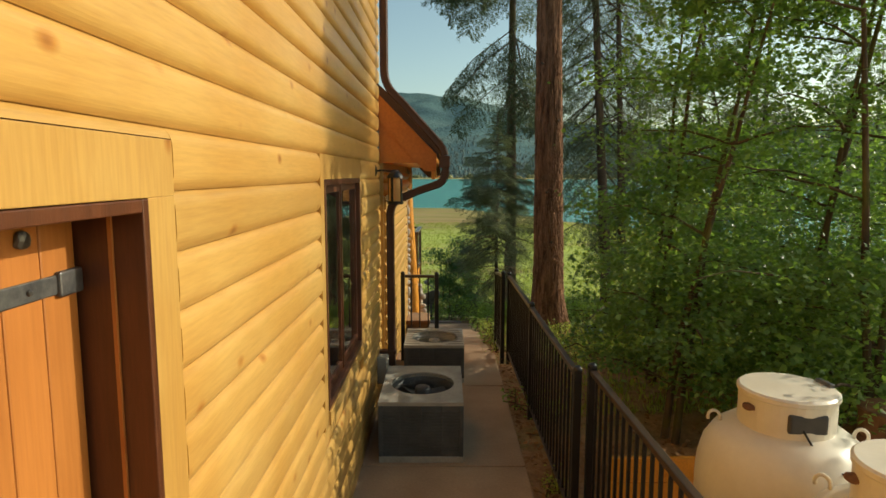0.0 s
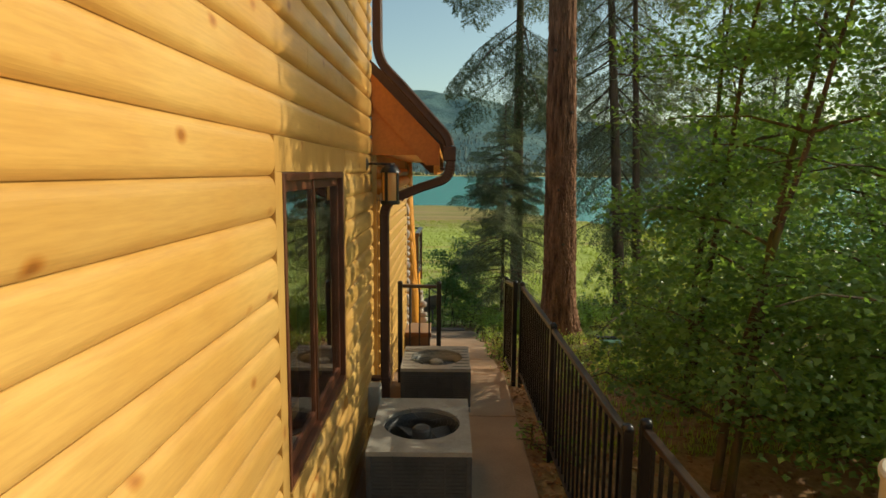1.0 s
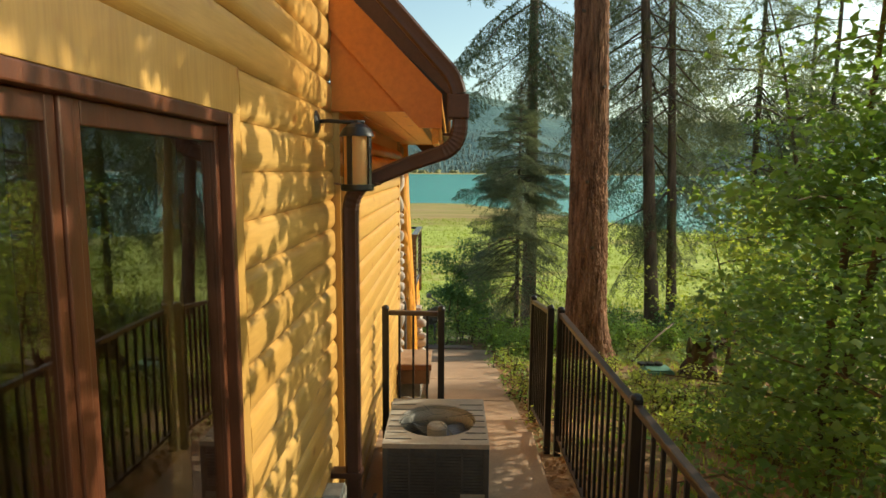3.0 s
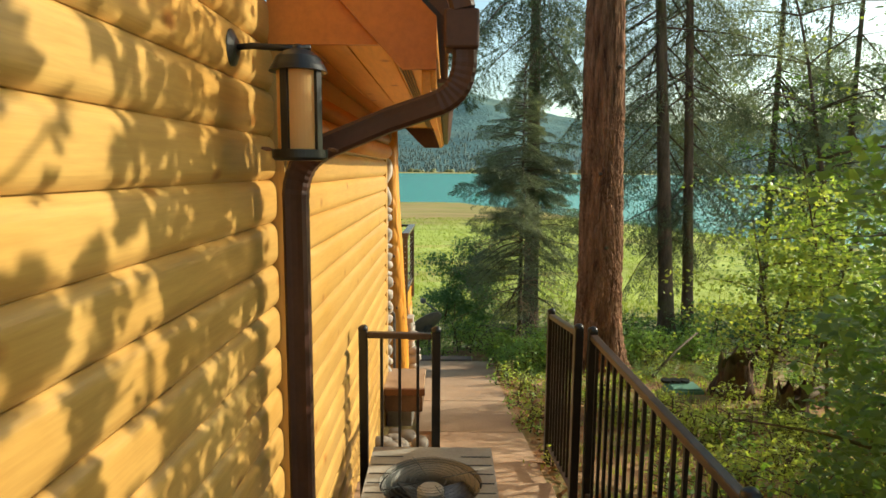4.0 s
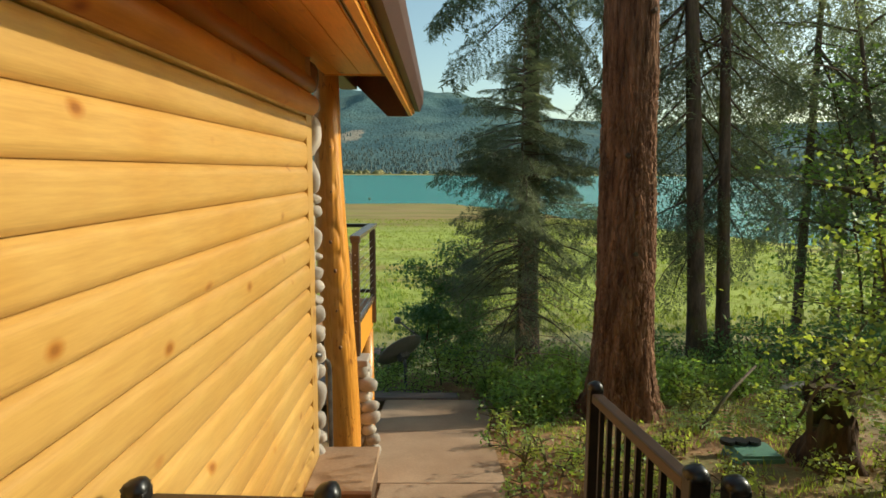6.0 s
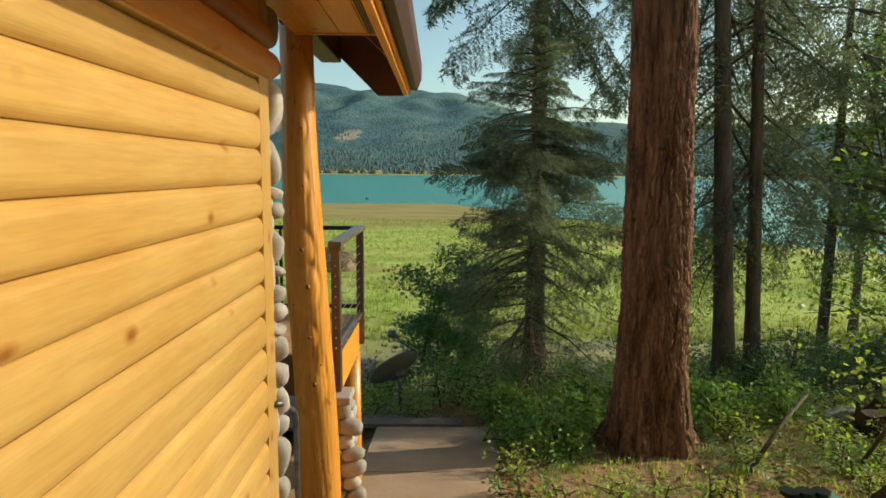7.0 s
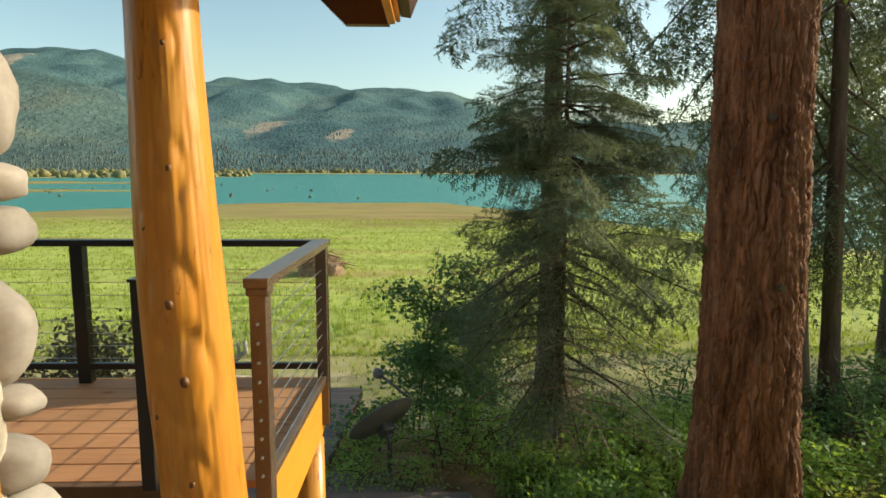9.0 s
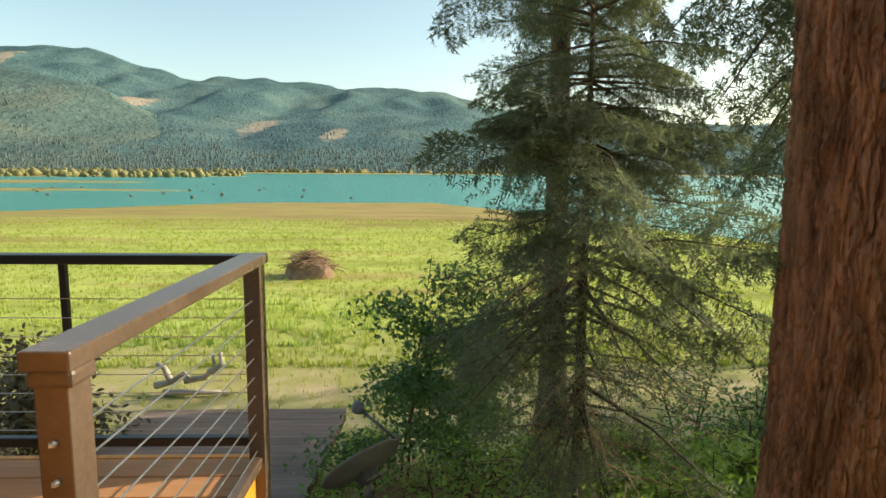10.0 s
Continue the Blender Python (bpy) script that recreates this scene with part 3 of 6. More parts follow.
def clear_runs(y0, y1, z0, z1, holes):
    """What is left of a run along y once the openings at that height are taken out."""
    runs = [(y0, y1)]
    for a, b, lo, hi in holes:
        if z1 > lo and z0 < hi:
            runs = [r for u, v in runs for r in ((u, min(v, a)), (max(u, b), v)) if r[1] - r[0] > 0.02]
    return runs


def clad(parent, face_x, y0, y1, z_lo, z_hi, seam, course, holes, rng, bulge=0.021, power=4.8):
    k = math.floor((z_lo - seam) / course)
    while seam + k * course < z_hi:
        z0, z1 = max(z_lo, seam + k * course), min(z_hi, seam + (k + 1) * course)
        for a, b in clear_runs(y0, y1, z0, z1, holes):
            cut = [a] + ([rng.uniform(a + 1.2, b - 1.2)] if b - a > 4.5 else []) + [b]
            for u, v in zip(cut, cut[1:]):
                part("log", prism(bmesh.new(), log_outline(face_x, z0, z1, bulge, power=power), "y", u + 0.001, v - 0.001), LOG_A, parent, smooth=False)
        for a, b, lo, hi in holes:
            if z0 < hi - 0.01 and z1 > hi + 0.02:
                part("log", prism(bmesh.new(), log_outline(face_x, z0, z1, bulge, power=power, lo=hi + 0.001), "y", a + 0.001, b - 0.001), LOG_A, parent, smooth=False)
        k += 1


TRIM_A = (4.535, 6.045, WIN_Z0 - 0.08, 2.360)
rng_a = random.Random(3)
TRIM_D = (1.60, 2.835, -0.02, 2.335)
clad(wall_a, WALL_X, -2.0, 7.44, -0.02, 5.58, SEAM_A, COURSE_A, [TRIM_D, TRIM_A], rng_a)


def window_surround():
    """Flat pine boards round the window and the door."""
    x0, x1 = WALL_X - 0.0275, WALL_X - 0.001
    for a in ((x0, x1, TRIM_A[0], WIN_Y0, WIN_Z0 - 0.08, WIN_Z1), (x0, x1, WIN_Y1, TRIM_A[1], WIN_Z0 - 0.08, WIN_Z1), (x0, x1, TRIM_A[0], TRIM_A[1], WIN_Z1, TRIM_A[3]), (x0, x1 + 0.012, WIN_Y0, WIN_Y1, WIN_Z0 - 0.08, WIN_Z0),
              (x0, x1, TRIM_D[0], DOOR_Y0, -0.02, DOOR_Z1), (x0, x1, DOOR_Y1, TRIM_D[1], -0.02, DOOR_Z1), (x0, x1, TRIM_D[0], TRIM_D[1], DOOR_Z1, TRIM_D[3])):
        part("trim_board", boxed(*a, bevel=0.002), LOG_TRIM, wall_a)


window_surround()


def window():
    """Two-light window in a reddish brown frame."""
    w = thing("window_1", (WALL_X - 0.06, (WIN_Y0 + WIN_Y1) / 2, WIN_Z0), "two-pane window in a reddish brown wooden frame", "window", kind="structure")
    xo, xi = WALL_X + 0.004, WALL_X - 0.15
    g = 0.002
    mid = 5.275
    for a in ((WIN_Y0 + g, WIN_Y0 + 0.036, WIN_Z0 + g, WIN_Z1 - g), (WIN_Y1 - 0.034, WIN_Y1 - g, WIN_Z0 + g, WIN_Z1 - g), (WIN_Y0 + 0.036, WIN_Y1 - 0.034, WIN_Z1 - 0.035, WIN_Z1 - g), (WIN_Y0 + 0.036, WIN_Y1 - 0.034, WIN_Z0 + g, WIN_Z0 + 0.045)):
        part("window_frame", boxed(xi, xo, *a, bevel=0.004), FRAME, w)
    part("mullion", boxed(xi + 0.03, WALL_X - 0.020, mid - 0.020, mid + 0.020, WIN_Z0 + 0.045, WIN_Z1 - 0.035, bevel=0.004), FRAME, w)
    for a, b in ((WIN_Y0 + 0.036, mid - 0.020), (mid + 0.020, WIN_Y1 - 0.034)):
        z0, z1, xs = WIN_Z0 + 0.045, WIN_Z1 - 0.035, WALL_X - 0.026
        for s in ((a, a + 0.026, z0, z1), (b - 0.026, b, z0, z1), (a + 0.026, b - 0.026, z1 - 0.045, z1), (a + 0.026, b - 0.026, z0, z0 + 0.055)):
            part("sash", boxed(xs - 0.04, xs, *s, bevel=0.003), FRAME, w)
        pane = part("pane", boxed(xs - 0.016, xs - 0.010, a + 0.022, b - 0.022, z0 + 0.05, z1 - 0.04), GLASS, w)
        pane.visible_shadow = False


window()


def service_door():
    """Plank door with strap hinges, set back in a deep brown frame."""
    d = thing("door_1", (-0.80, (DOOR_Y0 + DOOR_Y1) / 2, DOOR_Z0), "closed orange plank door with iron strap hinges in a deep brown frame", "door", kind="structure")
    g, xo, xi = 0.002, WALL_X + 0.002, WALL_X - 0.21
    for a in ((DOOR_Y1 - 0.030, DOOR_Y1 - g, DOOR_Z0 + g, DOOR_Z1 - g), (DOOR_Y0 + g, DOOR_Y0 + 0.030, DOOR_Z0 + g, DOOR_Z1 - g), (DOOR_Y0 + 0.030, DOOR_Y1 - 0.030, DOOR_Z1 - 0.030, DOOR_Z1 - g)):
        part("door_frame", boxed(xi, xo, *a, bevel=0.003), FRAME, d)
    part("door_stop", boxed(-0.728, -0.720, DOOR_Y1 - 0.038, DOOR_Y1 - 0.030, DOOR_Z0, DOOR_Z1 - 0.03), DOOR_WOOD, d, "pale wooden bead")
    y0, y1, top = DOOR_Y0 + 0.034, DOOR_Y1 - 0.036, DOOR_Z1 - 0.045
    n = 8
    for k in range(n):
        a, b = y0 + (y1 - y0) * k / n, y0 + (y1 - y0) * (k + 1) / n
        part("board", boxed(-0.845, -0.80, a + 0.001, b - 0.001, DOOR_Z0 + 0.01, top, bevel=0.004), DOOR_WOOD, d)
    for z in (2.035, 0.75):
        strap = bmesh.new()
        box(strap, -0.800, -0.794, y1 - 0.52, y1 - 0.07, z - 0.020, z + 0.020, 0.003)
        box(strap, -0.800, -0.786, y1 - 0.075, y1 + 0.002, z - 0.026, z + 0.026, 0.004)
        hinge = part("strap_hinge", strap, IRON, d, "grey forged iron strap")
        for s in (0.03, 0.16, 0.30, 0.44):
            part("rivet", pebble(bmesh.new(), (-0.792, y1 - s, z), (0.006, 0.007, 0.007), 1, 1), IRON, hinge)
    part("bolt_head", pebble(bmesh.new(), (-0.795, y1 - 0.165, 2.135), (0.010, 0.018, 0.018), 2, 2), IRON, d, "domed iron bolt head")


service_door()

# ---- house: far wing ----
WALL2_X, COURSE_B, SEAM_B = -0.60, 0.1345, 1.7620
END_Y = 10.88
wall_b = part("wall_garden", boxed(WALL2_X - 0.22, WALL2_X - 0.027, 7.447, END_Y, -0.7, 2.40), LOG_TRIM, None, "golden pine log-sided wall of the far wing", kind="structure", category="wall")
clad(wall_b, WALL2_X, 7.465, END_Y - 0.132, -0.6, 2.05, SEAM_B, COURSE_B, [], random.Random(8), 0.020, 5.0)
part("corner_board", boxed(WALL2_X - 0.027, WALL2_X - 0.0005, END_Y - 0.132, END_Y, -0.6, 2.05, bevel=0.003), LOG_TRIM, wall_b)
part("wall_end", boxed(-3.4, WALL2_X - 0.22, END_Y - 0.2, END_Y, -0.7, 2.6), MORTAR, None, "mortared end wall behind river stones", kind="structure", category="wall")
# unseen back wall, added to close the far wing
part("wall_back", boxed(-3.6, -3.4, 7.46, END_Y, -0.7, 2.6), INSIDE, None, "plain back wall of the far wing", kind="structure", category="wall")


def stone_face():
    """River stones bedded in the end wall."""
    rng = random.Random(5)
    wall = bpy.data.objects["wall_end"]
    # the corner column: long and short stones by turns, from the ground up
    z, tall = -0.607, (0.07, 0.075, 0.07, 0.05, 0.09, 0.04, 0.06, 0.10, 0.045, 0.07, 0.055, 0.060, 0.0215, 0.037, 0.041, 0.023, 0.078, 0.035, 0.027, 0.092, 0.11, 0.05, 0.09)
    gaps = (0.0,) * 11 + (0.006, 0.016, 0.006, 0.031, 0.005, 0.039, 0.019, 0.004, 0.032, 0.01, 0.01, 0.01)
    for h, gap in zip(tall, gaps):
        wide = min(0.085, 0.045 + h * 0.45)
        part("stone", pebble(bmesh.new(), (-0.561 - wide + rng.uniform(-0.006, 0.006), END_Y + 0.045, z + h), (wide, rng.uniform(0.040, 0.054), h * 1.06), rng.uniform(0, 50), 3), STONE, wall, smooth=True)
        z += h * 2.0 + gap
    bed = bmesh.new()
    tube(bed, [(-0.700 + rng.uniform(-0.006, 0.006), END_Y + 0.010, -0.65 + 0.06 * k) for k in range(53)], [rng.uniform(0.094, 0.106) for k in range(53)], 20, squash=None)
    bmesh.ops.scale(bed, vec=(1.0, 0.30, 1.0), verts=bed.verts, space=Matrix.Translation((0.70, -END_Y - 0.010, 0)))
    part("mortar_bed", bed, PALE_MORTAR, wall, "pale smeared mortar between the stones", smooth=True)
    x = -0.80
    while x > -1.7:
        z = -0.6 + rng.uniform(0, 0.08)
        wide = rng.uniform(0.07, 0.1)
        while z < 2.42:
            h = rng.choice((0.055, 0.075, 0.085, 0.13, 0.15))
            part("stone", pebble(bmesh.new(), (x + rng.uniform(-0.012, 0.012), END_Y + 0.055, z + h), (wide * rng.uniform(0.85, 1.0), rng.uniform(0.045, 0.06), h * 1.06), rng.uniform(0, 50), 2), STONE, wall, smooth=True)
            z += h * 1.78
        x -= wide * 1.9


stone_face()
for r, x, z in ((0.066, -0.628, 2.106), (0.052, -0.628, 2.216)):
    part("plate_log", tube(bmesh.new(), [(x, 7.46, z), (x, 9.2, z), (x, END_Y + 0.03, z)], r, 18), PLATE, wall_b, "orange-brown wall-plate log", smooth=True)
part("frieze_board", boxed(-0.665, -0.640, 7.46, END_Y, 2.262, 2.44, bevel=0.003), PLATE, wall_b, "dark orange frieze board under the eave")

EAVE_Y0, EAVE_Y1 = 7.40, 12.75
roof_2 = thing("far_wing_roof", (-1.0, 10.0, 2.3), "low wing roof with orange boxed eaves and brown gutter", "roof", kind="structure")
PITCH = 0.93     # rise over run of the slope
SOFFIT_Z, SOFFIT_Y1 = 2.365, 11.50
for a, b in ((-0.638, -0.532), (-0.530, -0.401), (-0.399, -0.268)):
    part("soffit_board", boxed(a, b, EAVE_Y0 + 0.03, SOFFIT_Y1, SOFFIT_Z, SOFFIT_Z + 0.016, bevel=0.004), SOFFIT, roof_2)
slab = prism(bmesh.new(), [(-0.06, 2.44), (-3.6, 2.44 + 3.54 * PITCH), (-3.6, 2.56 + 3.54 * PITCH), (-0.06, 2.56)], "y", EAVE_Y0 + 0.004, EAVE_Y1 + 0.02)
part("roof_slope", slab, ROOF, roof_2)
gable = prism(bmesh.new(), [(-0.20, SOFFIT_Z), (-0.66, SOFFIT_Z), (-0.66, 2.95), (-0.20, 2.46)], "y", EAVE_Y0 + 0.004, EAVE_Y0 + 0.028)
part("eave_end_panel", gable, ORANGE, roof_2)
barge = prism(bmesh.new(), [(-0.10, 2.283), (-0.214, 2.283), (-0.66, 2.283 + 0.446 * 1.08), (-0.66, 3.02), (-0.10, 2.45)], "y", EAVE_Y0 - 0.02, EAVE_Y0 + 0.003)
part("barge_board", barge, ORANGE, roof_2)
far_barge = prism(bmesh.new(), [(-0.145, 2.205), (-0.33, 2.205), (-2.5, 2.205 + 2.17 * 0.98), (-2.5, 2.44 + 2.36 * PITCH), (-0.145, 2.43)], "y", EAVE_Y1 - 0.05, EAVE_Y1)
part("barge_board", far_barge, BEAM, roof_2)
for a in ((-0.150, -0.118, 2.205, 2.46), (-0.118, -0.100, 2.225, 2.44)):
    part("fascia_board", boxed(a[0], a[1], EAVE_Y0 + 0.005, EAVE_Y1 - 0.05 if a[0] < -0.12 else EAVE_Y1, a[2], a[3], bevel=0.003), SOFFIT, roof_2)
part("vent_strip", boxed(-0.266, -0.152, EAVE_Y0 + 0.03, SOFFIT_Y1, SOFFIT_Z + 0.004, SOFFIT_Z + 0.018), SOFFIT, roof_2, "ribbed orange vent strip")
ribs = bmesh.new()
for k in range(4):
    box(ribs, -0.256 + 0.012 * k, -0.250 + 0.012 * k, EAVE_Y0 + 0.03, SOFFIT_Y1, SOFFIT_Z - 0.005, SOFFIT_Z + 0.003)
part("vent_rib", ribs, BEAM, roof_2, "thin brown ribs of the vent strip")
gut = prism(bmesh.new(), [(-0.098, 2.25), (-0.055, 2.245), (-0.025, 2.32), (-0.022, 2.42), (-0.034, 2.42), (-0.040, 2.33), (-0.063, 2.262), (-0.098, 2.262)], "y", EAVE_Y0 + 0.05, EAVE_Y1 + 0.01)
part("gutter", gut, BROWN_METAL, roof_2, "brown metal eaves gutter")
soffit_end = boxed(-0.638, -0.152, SOFFIT_Y1 + 0.001, SOFFIT_Y1 + 0.020, SOFFIT_Z - 0.006, 2.44)
part("soffit_end", soffit_end, SOFFIT, roof_2)
part("porch_rafter", beam(bmesh.new(), (-0.16, 12.2, 2.40), (-2.6, 12.2, 2.40 + 2.44 * PITCH), 0.07, 0.12, 0.004), BEAM, roof_2)
part("eave_beam", boxed(-0.72, -0.58, SOFFIT_Y1 + 0.03, EAVE_Y1 - 0.06, 2.42, 2.60, bevel=0.01), BEAM, roof_2)


def pipe(bm, pts, w, h, ribs=True, up=(0, 1, 0)):
    """A flat-sided downpipe along points, each joint rounded."""
    pts = [Vector(p) for p in pts]
    rings = []
    for i, p in enumerate(pts):
        d = (pts[min(i + 1, len(pts) - 1)] - pts[max(i - 1, 0)]).normalized()
        u = Vector(up)
        s = d.cross(u).normalized()
        ring = []
        near_by = min((pts[j] - p).length for j in (i - 1, i + 1) if 0 <= j < len(pts))
        g = 1.05 if ribs and near_by < 0.03 and i % 2 else 1.0
        for cx, cy in ((-1, -0.7), (-0.7, -1), (-0.25, -0.93), (0.25, -0.93), (0.7, -1), (1, -0.7), (1, 0.7), (0.7, 1), (-0.7, 1), (-1, 0.7)):
            ring.append(bm.verts.new(p + s * cx * g * w / 2 + u * cy * g * h / 2))
        rings.append(ring)
    for a, b in zip(rings, rings[1:]):
        for k in range(10):
            bm.faces.new((a[k], a[(k + 1) % 10], b[(k + 1) % 10], b[k]))
    bm.faces.new(rings[0]), bm.faces.new(rings[-1][::-1])
    bmesh.ops.recalc_face_normals(bm, faces=bm.faces)
    return bm


def arc(p0, p1, p2, n=6):
    """Points of a rounded corner."""
    a, b, c = Vector(p0), Vector(p1), Vector(p2)
    return [tuple((1 - u) ** 2 * a + 2 * u * (1 - u) * b + u * u * c) for u in (k / n for k in range(n + 1))]


def downpipe():
    d = thing("downpipe", (-0.54, 7.25, 0.0), "dark brown metal downpipe crossing under the eave", "downpipe")
    y = 7.245
    lower = [(-0.542, y + 0.01, 0.02), (-0.542, y + 0.01, 1.0)] + arc((-0.542, y + 0.01, 1.86), (-0.542, y + 0.01, 1.99), (-0.43, y, 2.03), 16) + [(-0.25, y, 2.105)] + arc((-0.10, y - 0.01, 2.155), (-0.012, y - 0.01, 2.185), (-0.012, y - 0.01, 2.29), 16) + [(-0.012, y - 0.01, 2.40)]
    part("pipe", pipe(bmesh.new(), lower, 0.074, 0.07), BROWN_METAL, d)
    part("rain_head", boxed(-0.075, 0.030, y - 0.06, y + 0.04, 2.315, 2.43, bevel=0.008), BROWN_METAL, d)
    upper = arc((-0.02, y - 0.03, 2.43), (-0.03, y - 0.03, 2.50), (-0.09, y - 0.03, 2.56), 4) + [(-0.40, y - 0.03, 2.90)] + arc((-0.50, y - 0.03, 3.0), (-0.585, y - 0.03, 3.09), (-0.585, y - 0.03, 3.22), 5) + [(-0.585, y - 0.03, 5.6)]
    part("pipe", pipe(bmesh.new(), upper, 0.075, 0.065), BROWN_METAL, d)
    for z in (0.5,):
        part("strap", boxed(-0.655, -0.497, y - 0.03, y + 0.05, z, z + 0.03, bevel=0.002), BROWN_METAL, d)


downpipe()


def lantern():
    """Wall lantern on an arm: amber panes, dark cap and base."""
    l = thing("wall_lantern", (WALL_X, 7.045, 2.31), "dark metal wall lantern with amber glass panes", "lantern")
    cx, cy, r = -0.475, 7.045, 0.062
    part("backplate", lathe_x(WALL_X - 0.01, 7.045, 2.285, 0.05), BLACK_STEEL, l)
    arm = tube(bmesh.new(), [(WALL_X, 7.045, 2.285), (-0.60, 7.045, 2.29), (-0.52, 7.045, 2.285), (-0.44, 7.045, 2.285)], 0.009, 8)
    part("arm", arm, BLACK_STEEL, l, smooth=True)
    part("cap", lathe(bmesh.new(), [(0.001, 0.312), (0.012, 0.308), (0.018, 0.298), (0.040, 0.290), (0.060, 0.274), (0.074, 0.250), (0.080, 0.236), (0.001, 0.236)], (cx, cy, 1.985), 48), BLACK_STEEL, l, smooth=False)
    part("base", lathe(bmesh.new(), [(0.001, -0.006), (0.070, -0.006), (0.076, 0.002), (0.076, 0.024), (0.001, 0.024)], (cx, cy, 1.985), 48), BLACK_STEEL, l)
    part("glass", lathe(bmesh.new(), [(0.001, 0.024), (r - 0.002, 0.024), (r - 0.002, 0.236), (0.001, 0.236)], (cx, cy, 1.985), 40), LAMP_GLASS, l, smooth=False)
    for k in range(4):
        a = k * math.pi / 2 + 4.30
        x, y = cx + r * math.cos(a), cy + r * math.sin(a)
        part("upright", boxed(-0.006, 0.006, -0.011, 0.011, 2.005, 2.225, m=Matrix.Translation((x, y, 0)) @ Matrix.Rotation(a, 4, "Z")), BLACK_STEEL, l)
    for a in (0.2, math.pi + 0.2):
        part("thumb_screw", pebble(bmesh.new(), (cx + 0.09 * math.cos(a), cy + 0.09 * math.sin(a), 2.01), (0.018, 0.009, 0.006), 1, 1), RUST, l)


def lathe_x(x, y, z, r):
    bm = lathe(bmesh.new(), [(0.001, 0.0), (r, 0.0), (r, 0.012), (r * 0.5, 0.024), (0.001, 0.026)], (0, 0, 0), 20)
    bmesh.ops.transform(bm, matrix=Matrix.Translation((x, y, z)) @ Matrix.Rotation(radians(90), 4, "Y"), verts=bm.verts)
    return bm


lantern()

# ---- path ----
SLABS = [(-2.0, 2.3), (2.31, 4.1), (4.11, 5.9), (5.91, 7.72), (7.73, 8.95)]
path = thing("pavement", (0, 5, 0), "brown weathered concrete path of cast slabs", "path", kind="structure")
for a, b in SLABS:
    part("slab", boxed(WALL_X - 0.02, 0.615, a, b - 0.008, -0.15, 0.0, bevel=0.006), CONCRETE, path)


def sloping_slab(y0, y1, x0, x1, drop=0.0):
    z0, z1 = ground_z(0, y0) + 0.03 - drop, ground_z(0, y1) + 0.03 - drop
    return prism(bmesh.new(), [(y0, z0), (y1 - 0.008, z1), (y1 - 0.008, z1 - 0.15), (y0, z0 - 0.15)], "x", x0, x1)


for a, b, x0, x1 in ((8.96, 10.3, -0.16, 0.60), (10.3, 11.55, -0.30, 0.575), (11.555, 13.0, -0.52, 0.60), (13.0, 14.45, -0.52, 0.66)):
    part("slab", sloping_slab(a, b, x0, x1), CONCRETE, path)


